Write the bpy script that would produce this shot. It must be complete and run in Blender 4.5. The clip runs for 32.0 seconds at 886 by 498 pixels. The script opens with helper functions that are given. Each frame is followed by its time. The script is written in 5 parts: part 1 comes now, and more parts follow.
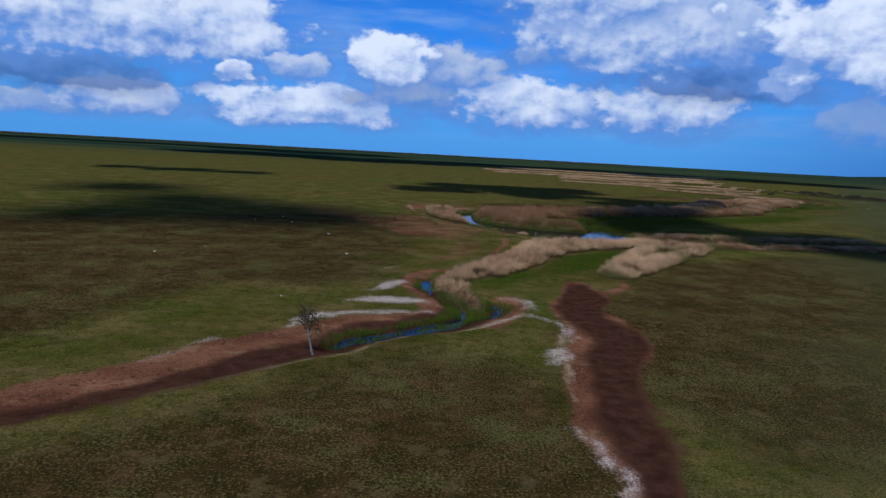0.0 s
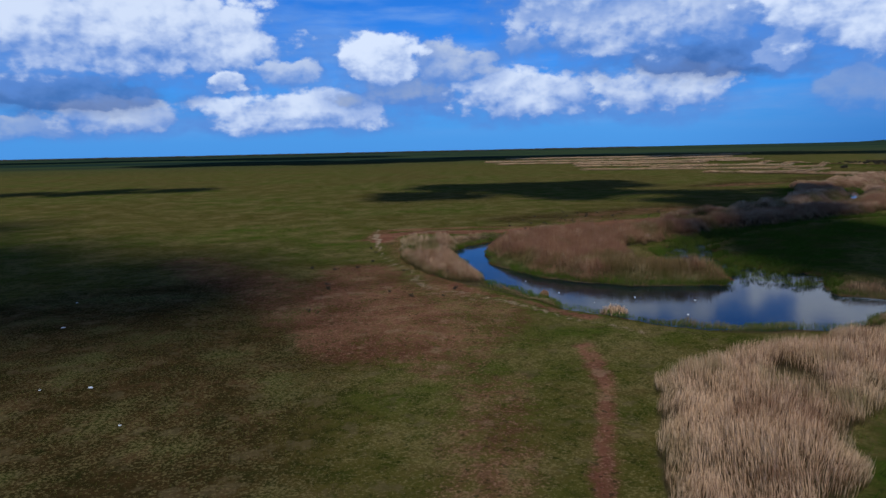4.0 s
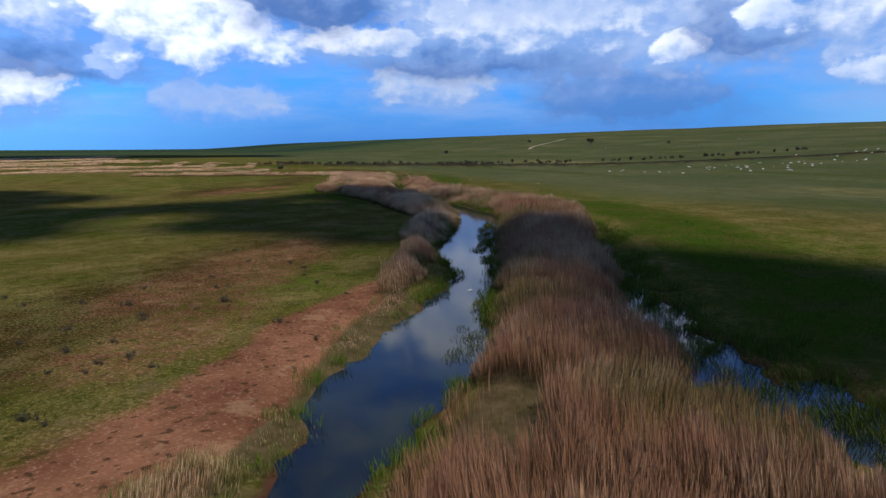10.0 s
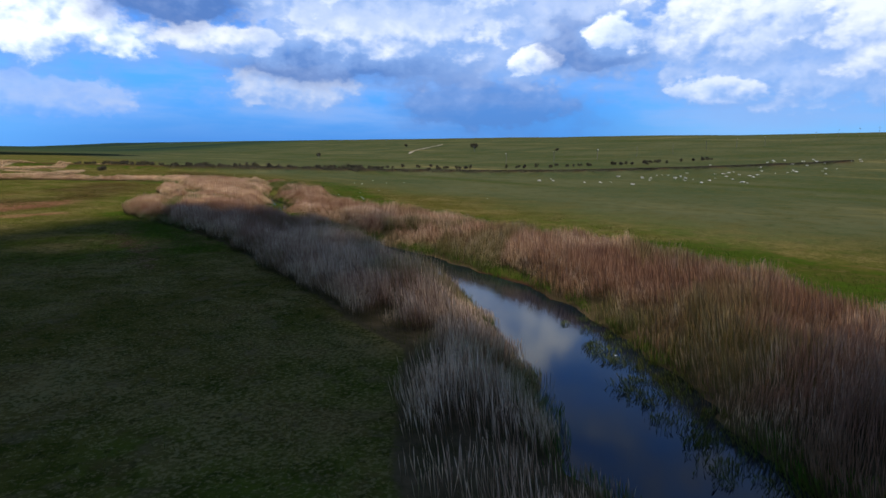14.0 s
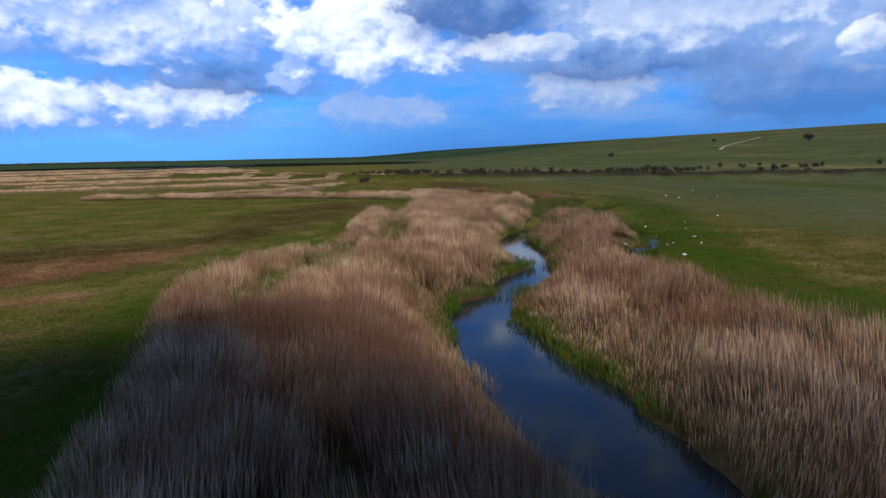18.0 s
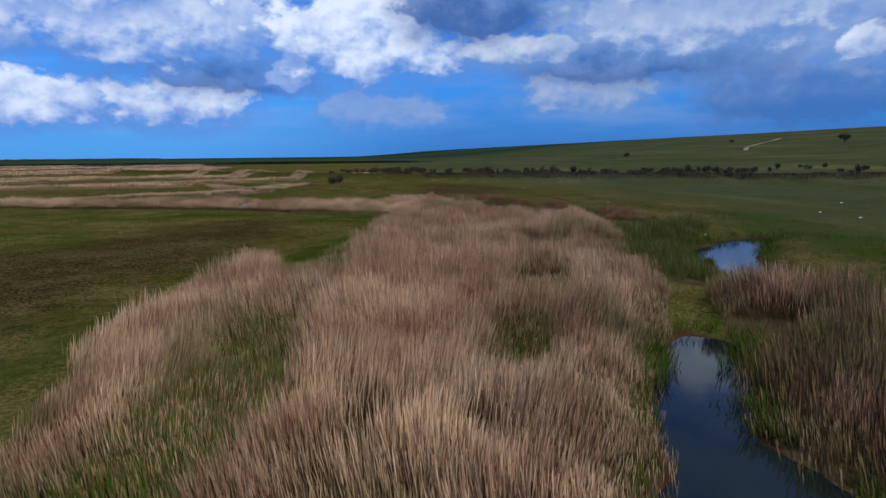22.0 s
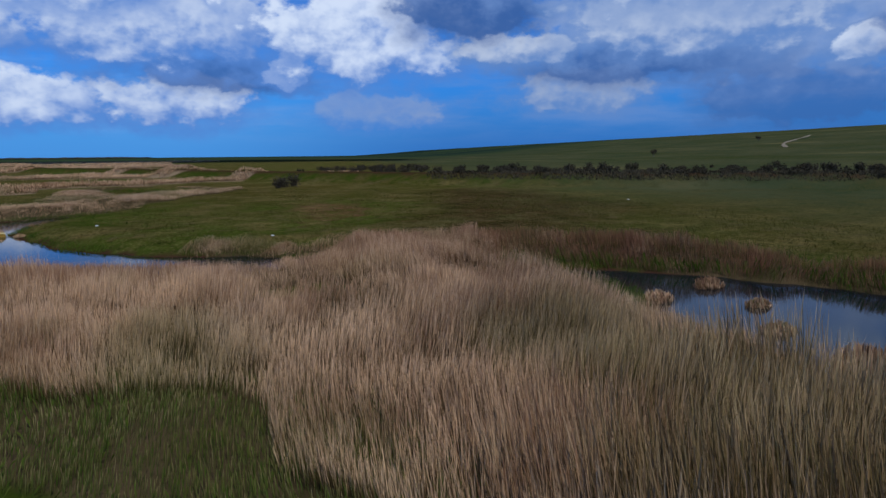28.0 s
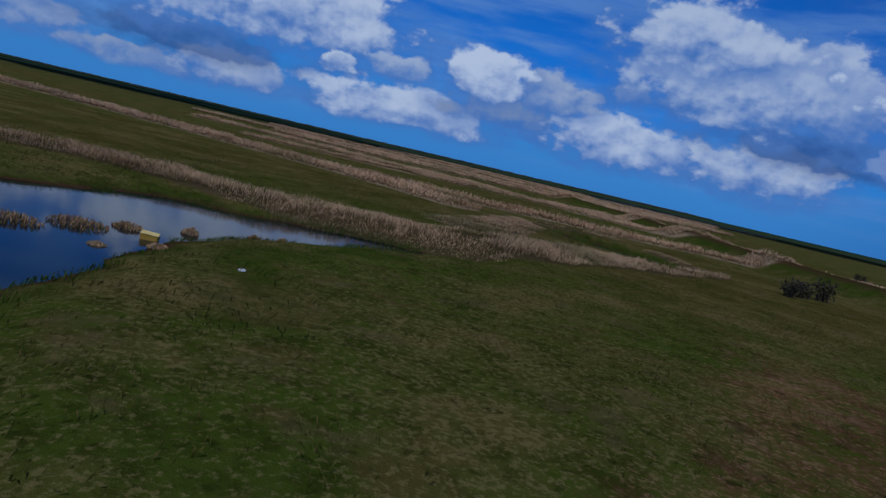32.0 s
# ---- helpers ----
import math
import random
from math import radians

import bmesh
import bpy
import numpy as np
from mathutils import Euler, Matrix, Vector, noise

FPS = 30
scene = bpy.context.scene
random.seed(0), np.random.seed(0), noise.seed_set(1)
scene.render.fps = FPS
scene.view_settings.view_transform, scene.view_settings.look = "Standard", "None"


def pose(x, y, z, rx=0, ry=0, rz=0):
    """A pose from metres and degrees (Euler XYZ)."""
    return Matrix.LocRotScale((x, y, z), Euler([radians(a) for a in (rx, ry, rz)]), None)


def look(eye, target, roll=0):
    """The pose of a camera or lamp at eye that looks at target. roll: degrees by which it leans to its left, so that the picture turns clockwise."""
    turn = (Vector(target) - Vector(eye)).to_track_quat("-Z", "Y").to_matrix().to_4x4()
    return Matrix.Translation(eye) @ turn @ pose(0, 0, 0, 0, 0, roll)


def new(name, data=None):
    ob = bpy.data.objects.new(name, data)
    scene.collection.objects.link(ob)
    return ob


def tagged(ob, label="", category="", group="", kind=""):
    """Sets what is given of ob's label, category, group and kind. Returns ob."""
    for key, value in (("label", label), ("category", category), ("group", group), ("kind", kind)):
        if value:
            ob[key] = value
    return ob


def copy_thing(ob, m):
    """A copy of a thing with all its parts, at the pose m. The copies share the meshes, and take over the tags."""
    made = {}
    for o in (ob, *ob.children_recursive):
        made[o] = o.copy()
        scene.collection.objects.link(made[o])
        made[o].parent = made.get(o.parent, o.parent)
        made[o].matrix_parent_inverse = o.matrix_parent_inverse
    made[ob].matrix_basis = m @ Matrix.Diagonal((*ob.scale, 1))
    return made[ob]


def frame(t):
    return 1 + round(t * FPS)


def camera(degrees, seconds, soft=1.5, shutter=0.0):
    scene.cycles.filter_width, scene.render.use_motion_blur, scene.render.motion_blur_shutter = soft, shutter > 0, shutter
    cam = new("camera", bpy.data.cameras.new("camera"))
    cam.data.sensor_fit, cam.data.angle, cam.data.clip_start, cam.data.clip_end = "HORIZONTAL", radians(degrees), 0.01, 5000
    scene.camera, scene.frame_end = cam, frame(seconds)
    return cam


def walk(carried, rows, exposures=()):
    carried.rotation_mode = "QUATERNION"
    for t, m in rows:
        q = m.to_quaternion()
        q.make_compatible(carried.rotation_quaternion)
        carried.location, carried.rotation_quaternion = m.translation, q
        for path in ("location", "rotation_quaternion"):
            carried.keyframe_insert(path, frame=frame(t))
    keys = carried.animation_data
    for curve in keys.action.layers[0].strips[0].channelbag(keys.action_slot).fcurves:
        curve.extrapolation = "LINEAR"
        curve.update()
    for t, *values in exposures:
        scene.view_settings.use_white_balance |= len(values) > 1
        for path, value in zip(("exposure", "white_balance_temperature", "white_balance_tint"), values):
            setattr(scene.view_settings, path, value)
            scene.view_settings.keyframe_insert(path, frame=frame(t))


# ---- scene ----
# The camera: seconds, x, y, z, yaw, pitch, roll
PATH = [
    (0.0, -0.00, -0.00, 17.90, 0.04, -8.45, -3.09),
    (0.2, 0.70, 4.75, 17.67, 0.39, -8.44, 0.65),
    (0.5, 1.74, 11.87, 17.33, 0.39, -8.44, 0.65),
    (1.0, 2.81, 23.00, 17.19, 0.35, -8.53, 0.69),
    (1.5, 3.37, 34.67, 16.70, 0.30, -8.51, 0.76),
    (2.0, 3.43, 46.11, 16.58, 0.15, -8.59, 0.60),
    (2.5, 3.40, 56.86, 16.47, 0.07, -8.63, 0.80),
    (3.0, 3.31, 67.35, 16.49, 0.04, -8.61, 1.11),
    (3.5, 2.85, 77.74, 16.61, -0.03, -8.70, 0.99),
    (5.5, 2.11, 120.40, 14.76, -0.84, -8.91, 2.39),
    (6.0, 1.53, 129.87, 14.36, -2.62, -8.92, 2.59),
    (6.5, 1.46, 139.48, 14.00, -9.45, -9.22, 10.53),
    (7.0, 1.02, 148.75, 13.69, -18.43, -9.32, 10.70),
    (7.5, 1.34, 157.19, 13.33, -26.85, -9.21, 10.57),
    (8.0, 2.06, 165.64, 12.83, -35.45, -9.06, 9.81),
    (8.5, 3.75, 173.59, 12.36, -43.68, -8.87, 9.62),
    (9.0, 6.01, 182.02, 12.33, -51.92, -8.98, 7.82),
    (9.5, 9.63, 189.60, 11.80, -53.34, -8.93, -0.11),
    (10.0, 14.19, 196.87, 11.22, -53.08, -8.91, 0.19),
    (10.5, 19.62, 204.34, 10.82, -52.91, -8.95, 0.09),
    (11.0, 25.35, 211.34, 10.31, -54.90, -8.91, 3.62),
    (11.5, 31.37, 217.90, 9.81, -59.48, -8.71, 4.21),
    (12.0, 37.68, 224.03, 9.59, -64.00, -8.62, 3.58),
    (12.5, 44.52, 229.77, 9.37, -65.94, -8.52, -0.32),
    (13.0, 51.08, 234.81, 9.22, -65.82, -8.42, -0.64),
    (13.5, 58.05, 239.65, 9.23, -65.66, -8.39, -0.56),
    (15.5, 85.52, 258.72, 8.69, -56.05, -8.32, -4.89),
    (16.0, 92.15, 262.76, 8.64, -51.21, -8.25, -4.43),
    (16.5, 98.31, 266.99, 8.70, -46.42, -8.18, -4.26),
    (17.0, 104.03, 271.41, 8.88, -42.37, -8.25, -2.84),
    (17.5, 109.67, 276.07, 8.97, -39.87, -8.23, -0.85),
    (18.0, 115.07, 280.86, 9.04, -39.69, -8.28, 1.11),
    (18.5, 120.25, 285.88, 8.97, -39.51, -8.31, 1.29),
    (19.0, 124.76, 290.95, 8.74, -39.53, -8.32, 0.94),
    (19.5, 129.32, 296.11, 8.29, -39.50, -8.19, 0.90),
    (20.0, 133.70, 301.47, 7.99, -39.61, -8.20, 0.91),
    (20.5, 138.16, 306.82, 7.62, -39.60, -8.23, 0.64),
    (21.0, 142.27, 312.08, 7.49, -39.68, -8.22, 0.78),
    (21.5, 146.62, 317.61, 7.14, -39.73, -8.24, 0.70),
    (22.0, 150.63, 322.90, 7.03, -39.77, -8.23, 0.55),
    (22.5, 154.84, 328.43, 7.01, -39.83, -8.31, 0.61),
    (23.0, 158.84, 333.76, 6.61, -39.95, -8.09, 0.54),
    (23.5, 162.64, 338.98, 6.53, -40.09, -8.13, 0.51),
    (24.0, 166.43, 343.95, 6.34, -40.03, -8.09, 0.47),
    (24.5, 169.78, 348.92, 6.21, -40.15, -8.18, 0.56),
    (25.0, 173.21, 353.68, 5.93, -40.07, -8.14, 0.41),
    (25.5, 176.40, 358.36, 5.92, -40.12, -8.24, 0.43),
    (27.5, 187.00, 371.34, 5.12, -39.99, -8.26, 0.47),
    (28.0, 189.99, 375.50, 5.03, -40.03, -8.27, 0.48),
    (28.5, 192.97, 379.50, 4.93, -39.96, -8.27, 0.51),
    (29.0, 196.12, 384.04, 4.70, -39.98, -8.15, 0.42),
    (29.5, 198.96, 388.10, 4.54, -39.91, -8.06, 0.43),
    (30.0, 201.52, 391.56, 4.63, -36.72, -8.06, -7.87),
    (30.5, 203.97, 394.97, 4.81, -26.01, -7.90, -12.00),
    (31.0, 206.14, 399.60, 4.71, -15.53, -7.82, -11.95),
    (31.5, 208.00, 403.39, 5.07, -4.60, -8.11, -12.73),
    (32.0, 209.46, 407.26, 5.32, 7.30, -8.12, -13.04),
]
cam = camera(68.49, 32.0, soft=1.5)
walk(cam, [(t, pose(x, y, z, 90 + pitch, roll, yaw)) for t, x, y, z, yaw, pitch, roll in PATH],
     exposures=[(0, -0.68, 6050, 10), (1.5, -0.66, 6000, 10), (3, -0.74, 6000, 10), (4.5, -0.66, 6050, 10), (7, -0.36, 6250, 10), (10, -0.04, 6800, 10), (13, 0.10, 7050, 10), (16, 0.06, 6950, 10),
                (19, -0.24, 6450, 10), (22, -0.58, 6150, 10), (25, -0.76, 5950, 10), (28, -0.82, 5950, 10), (29.6, -0.76, 6000, 10), (30.4, -0.70, 6050, 10), (31.0, -0.62, 6150, 10), (32, -1.38, 5500, 10)])

# ---- light ----
SUN_ELEVATION, SUN_AZIMUTH = 57.0, 188.0      # degrees; azimuth clockwise from +y
SUN_WAY = Vector((math.sin(radians(SUN_AZIMUTH)) * math.cos(radians(SUN_ELEVATION)),
                  math.cos(radians(SUN_AZIMUTH)) * math.cos(radians(SUN_ELEVATION)),
                  math.sin(radians(SUN_ELEVATION))))
sun_data = bpy.data.lights.new("sun", "SUN")
sun_data.energy, sun_data.angle, sun_data.color = 5.0, radians(0.53), (1.0, 0.97, 0.88)
sun = new("sun", sun_data)
sun.matrix_world = look(SUN_WAY * 900, (0, 0, 0))


class Tree:
    """A short hand for shader nodes."""

    def __init__(self, tree):
        self.tree = tree
        tree.nodes.clear()

    def __call__(self, kind, out=0, props=None, **sockets):
        node = self.tree.nodes.new(kind)
        for key, value in (props or {}).items():
            if key == "operation":
                node.operation = value
            elif key == "blend":
                node.blend_type = value
            elif key == "data":
                node.data_type = value
            elif key == "attribute":
                node.attribute_name = value
            elif key == "interp":
                node.interpolation_type = value
            elif key == "clamp":
                node.use_clamp = value
        for key, value in sockets.items():
            socket = node.inputs[int(key[1:])] if key[0] == "i" and key[1:].isdigit() else node.inputs[key.replace("_", " ")]
            if isinstance(value, bpy.types.NodeSocket):
                self.tree.links.new(value, socket)
            else:
                socket.default_value = value
        return node.outputs[out]

    def math(self, operation, a, b=0.0, clamp=False):
        return self("ShaderNodeMath", props={"operation": operation, "clamp": clamp}, i0=a, i1=b)

    def vec(self, operation, a, b=(0, 0, 0)):
        return self("ShaderNodeVectorMath", props={"operation": operation}, i0=a, i1=b)

    def mix(self, factor, a, b, blend="MIX"):
        node = self.tree.nodes.new("ShaderNodeMix")
        node.data_type, node.blend_type = "RGBA", blend
        for socket, value in ((node.inputs[0], factor), (node.inputs[6], a), (node.inputs[7], b)):
            if isinstance(value, bpy.types.NodeSocket):
                self.tree.links.new(value, socket)
            else:
                socket.default_value = (*value, 1) if isinstance(value, tuple) and len(value) == 3 else value
        return node.outputs[2]

    def step(self, value, low, high):
        node = self.tree.nodes.new("ShaderNodeMapRange")
        node.interpolation_type = "SMOOTHSTEP"
        self.tree.links.new(value, node.inputs[0])
        node.inputs[1].default_value, node.inputs[2].default_value = low, high
        return node.outputs[0]

    def noise(self, vector, scale, detail=4.0, rough=0.55, colour=False):
        return self("ShaderNodeTexNoise", 1 if colour else 0, Vector=vector, Scale=scale, Detail=detail, Roughness=rough)


# ---- sky: Nishita blue with cumulus banks, painted far to near ----
# banks: azimuth, elevation, half-width, half-height (degrees), brightness, cover
CUMULUS_WEST = [
    (-46, 3.0, 9, 1.4, 0.90, 0.8), (-33, 2.0, 5, 0.9, 0.80, 0.7), (-25.3, 2.7, 5.4, 1.4, 1.0, 0.9), (-11.7, 2.9, 8.0, 1.7, 1.15, 0.95),
    (-30, 4.4, 6.5, 1.3, 0.20, 0.6), (-3.1, 4.4, 5.0, 1.4, 0.65, 0.85), (7.1, 4.0, 6.0, 2.1, 1.15, 0.95), (18.4, 4.1, 5.4, 2.1, 1.1, 0.95),
    (-46, 7.0, 9, 3.6, 1.0, 0.9), (-25.5, 8.6, 12.8, 3.6, 1.15, 0.95), (-17.5, 5.5, 1.5, 0.9, 1.15, 1.0)]
CUMULUS_MIDDLE = [
    (-12.5, 6.1, 2.6, 1.2, 1.0, 0.75), (0.9, 6.7, 3.2, 1.7, 0.9, 0.8), (-5.2, 7.0, 3.5, 2.3, 1.3, 1.0), (7.6, 8.4, 1.7, 1.0, 0.9, 0.7), (10.6, 8.4, 1.5, 0.9, 0.95, 0.7),
    (22.5, 6.4, 7.0, 1.5, 0.12, 0.75), (17.0, 10.0, 10.5, 3.7, 1.1, 0.95), (11.8, 13.2, 7.0, 2.6, 1.1, 0.9), (27.0, 7.2, 1.5, 2.0, 1.15, 0.95), (34.0, 3.3, 5.4, 1.6, 0.65, 0.45)]
CUMULUS_EAST = [
    (66, 9.0, 22, 4.6, 0.90, 0.62), (96, 7.5, 14, 4.5, 0.95, 0.6), (52.3, 5.0, 6.0, 1.8, 0.75, 0.75), (68.8, 3.8, 7.0, 2.4, 0.05, 0.45), (56.0, 7.2, 9.0, 1.7, 0.30, 0.75), (33.4, 9.3, 8.6, 4.2, 1.25, 1.0), (46.6, 8.4, 4.6, 1.5, 0.95, 0.95),
    (42.8, 11.4, 5.6, 2.2, 0.02, 0.9), (60.5, 10.0, 9.0, 3.2, 0.98, 0.9), (62, 14.5, 15, 3.6, 1.05, 0.85), (72.3, 7.6, 2.2, 1.2, 1.1, 0.95), (77.6, 8.6, 4.4, 2.0, 0.15, 0.6),
    (79.2, 9.7, 2.4, 1.4, 1.2, 1.0), (87.0, 9.8, 7.0, 3.4, 1.0, 0.8), (87.3, 4.9, 3.6, 1.0, 0.95, 0.6), (102, 8.5, 9, 4, 0.95, 0.8)]
world = bpy.data.worlds.new("sky")
scene.world = world
world.use_nodes = True
w = Tree(world.node_tree)
way = w("ShaderNodeTexCoord", 0)
parts = w.tree.nodes.new("ShaderNodeSeparateXYZ")
w.tree.links.new(way, parts.inputs[0])
azimuth = w.math("MULTIPLY", w.math("ARCTAN2", parts.outputs[0], parts.outputs[1]), 180 / math.pi)
elevation = w.math("MULTIPLY", w.math("ARCSINE", parts.outputs[2]), 180 / math.pi)
place = w("ShaderNodeCombineXYZ", X=azimuth, Y=elevation)
stretched = w.vec("MULTIPLY", place, (0.12, 0.19, 1))
HALF = (0.5, 0.5, 0.5)
bend = w.vec("MULTIPLY", w.vec("SUBTRACT", w.noise(stretched, 1.4, 2, 0.5, True), HALF), (3.4, 1.5, 0))
bend_small = w.vec("MULTIPLY", w.vec("SUBTRACT", w.noise(stretched, 5.5, 3, 0.5, True), HALF), (1.5, 0.9, 0))
bend_fine = w.vec("MULTIPLY", w.vec("SUBTRACT", w.noise(stretched, 19.0, 3, 0.6, True), HALF), (0.36, 0.30, 0))
bent = w.vec("ADD", w.vec("ADD", w.vec("ADD", place, bend), bend_small), bend_fine)
puff = w.math("SUBTRACT", w.noise(stretched, 2.2, 8, 0.55), 0.5)


def billow(where, scale):
    """Rounded cauliflower heads, 0 to 1."""
    node = w.tree.nodes.new("ShaderNodeTexVoronoi")
    node.voronoi_dimensions, node.feature, node.normalize = "2D", "SMOOTH_F1", True
    w.tree.links.new(where, node.inputs["Vector"])
    node.inputs["Scale"].default_value = scale
    node.inputs["Detail"].default_value = 3.0
    node.inputs["Roughness"].default_value = 0.55
    node.inputs["Smoothness"].default_value = 0.5
    return w.math("SUBTRACT", 1.0, node.outputs["Distance"])


heads_at = w.vec("ADD", w.vec("MULTIPLY", place, (0.8, 1.0, 0)), w.vec("MULTIPLY", w.vec("ADD", bend_small, bend_fine), (0.45, 0.45, 0)))
heads = billow(heads_at, 0.40)
relief_lit = w.math("SUBTRACT", heads, billow(w.vec("ADD", heads_at, (-0.30, 0.5, 0)), 0.40))
nishita = w.tree.nodes.new("ShaderNodeTexSky")
nishita.sky_type, nishita.sun_disc = "NISHITA", False
nishita.sun_elevation, nishita.sun_rotation = radians(SUN_ELEVATION), radians(SUN_AZIMUTH)
nishita.altitude, nishita.dust_density, nishita.ozone_density = 100, 0.4, 3.0
blue = w.mix(1.0, nishita.outputs[0], (0.022, 0.088, 0.200), "MULTIPLY")
# the haze over the horizon: clear in the west, rain-blue in the north-east, pale in the east
low = w.step(elevation, 10.0, -0.5)
haze = w.mix(w.step(azimuth, 16.0, 44.0), (0.14, 0.50, 1.22), (0.060, 0.235, 0.80))
haze = w.mix(w.step(azimuth, 74.0, 90.0), haze, (0.20, 0.50, 1.0))
sky = w.mix(w.math("MULTIPLY", low, 0.85), blue, haze)
# thin veils between the banks
veil = w.noise(w.vec("ADD", w.vec("MULTIPLY", place, (0.045, 0.26, 1)), (3.1, 7.7, 0)), 1.6, 6, 0.55)
veil = w.math("MULTIPLY", w.step(veil, 0.40, 0.66), w.math("MULTIPLY", w.step(elevation, 0.6, 3.5), 0.62))
sky = w.mix(veil, sky, w.mix(w.step(azimuth, 16.0, 44.0), (0.34, 0.62, 1.20), (0.27, 0.47, 0.95)))
body = w.math("ADD", w.math("MULTIPLY", puff, 1.5), w.math("MULTIPLY", w.math("SUBTRACT", heads, 0.70), 0.7))
shading = w.math("ADD", w.math("MULTIPLY", relief_lit, 1.5), w.math("MULTIPLY", puff, 1.7))
rises = w.step(elevation, 0.5, 1.8)


def paint(under, bank):
    """One bank of cumulus laid over the sky behind it: a soft shaded skirt, crisp lit heads, a flat base."""
    a, e, wide, high, bright, cover = bank
    near = w.vec("MULTIPLY", w.vec("SUBTRACT", bent, (a, e, 0)), (0.88 / wide, 0.88 / high, 0))
    axes = w.tree.nodes.new("ShaderNodeSeparateXYZ")
    w.tree.links.new(near, axes.inputs[0])
    up = axes.outputs[1]
    flat = w("ShaderNodeCombineXYZ", X=axes.outputs[0], Y=w.math("MAXIMUM", up, w.math("MULTIPLY", up, -1.2)))
    length = w("ShaderNodeVectorMath", 1, props={"operation": "LENGTH"}, i0=flat)
    inside = w.math("ADD", w.math("SUBTRACT", 1.0, length), body)
    shade = (0.085, 0.21, 0.58) if bright < 0.5 else (0.17, 0.40, 1.0) if a < 40 else (0.23, 0.43, 0.90)
    skirt = w.math("MULTIPLY", w.math("MULTIPLY", w.step(inside, -0.45, 0.30), cover * 0.75), rises)
    heads_mask = w.math("MULTIPLY", w.math("MULTIPLY", w.step(w.math("ADD", inside, w.math("MULTIPLY", up, 0.18)), 0.02, 0.28), cover), rises)
    lit = w.step(w.math("ADD", shading, w.math("ADD", w.math("MULTIPLY", up, 0.55), 0.40 * (bright - 0.75))), -0.50, 0.70)
    level = min(bright + 0.12, 1.3)
    white = (0.90 * level, 0.99 * level, 1.16 * level) if bright >= 0.5 else (0.26, 0.42, 0.84)
    return w.mix(heads_mask, w.mix(skirt, under, shade), w.mix(lit, shade, white))


for bank in CUMULUS_WEST + CUMULUS_MIDDLE + CUMULUS_EAST:
    sky = paint(sky, bank)
# a broken grey layer added overhead, unseen, for neutral fill light and duller reflections
fill_deck = w.math("MULTIPLY", w.step(elevation, 15.0, 26.0), w.step(puff, -0.22, 0.16))
sky = w.mix(w.math("MULTIPLY", fill_deck, 0.85), sky, w.mix(w.step(puff, 0.0, 0.3), (0.22, 0.30, 0.46), (0.58, 0.66, 0.80)))
background = w("ShaderNodeBackground", Color=sky, Strength=1.0)
world_out = w.tree.nodes.new("ShaderNodeOutputWorld")
w.tree.links.new(background, world_out.inputs[0])

# ---- materials ----
def material(name):
    m = bpy.data.materials.new(name)
    m.use_nodes = True
    return m, Tree(m.node_tree)


def finish(t, colour, rough=0.9, bump=None, strength=0.4, distance=0.05, spec=0.15, metal=0.0):
    extra = {}
    if bump is not None:
        extra["Normal"] = t("ShaderNodeBump", Strength=strength, Distance=distance, Height=bump)
    shader = t("ShaderNodeBsdfPrincipled", Base_Color=colour, Roughness=rough, Metallic=metal, Specular_IOR_Level=spec, **extra)
    out = t.tree.nodes.new("ShaderNodeOutputMaterial")
    t.tree.links.new(shader, out.inputs[0])


def plain(name, dark, light, rough=0.8, scale=6.0, spec=0.2, metal=0.0):
    m, t = material(name)
    where = t("ShaderNodeTexCoord", 3)
    n = t.noise(where, scale, 5)
    n2 = t.noise(where, scale * 7, 3)
    mixed = t.mix(t.step(n, 0.3, 0.7), (*dark, 1), (*light, 1))
    mixed = t.mix(t.math("MULTIPLY", n2, 0.35), mixed, (dark[0] * 0.6, dark[1] * 0.6, dark[2] * 0.6, 1))
    finish(t, mixed, rough, n2, 0.3, 0.02, spec, metal)
    return m


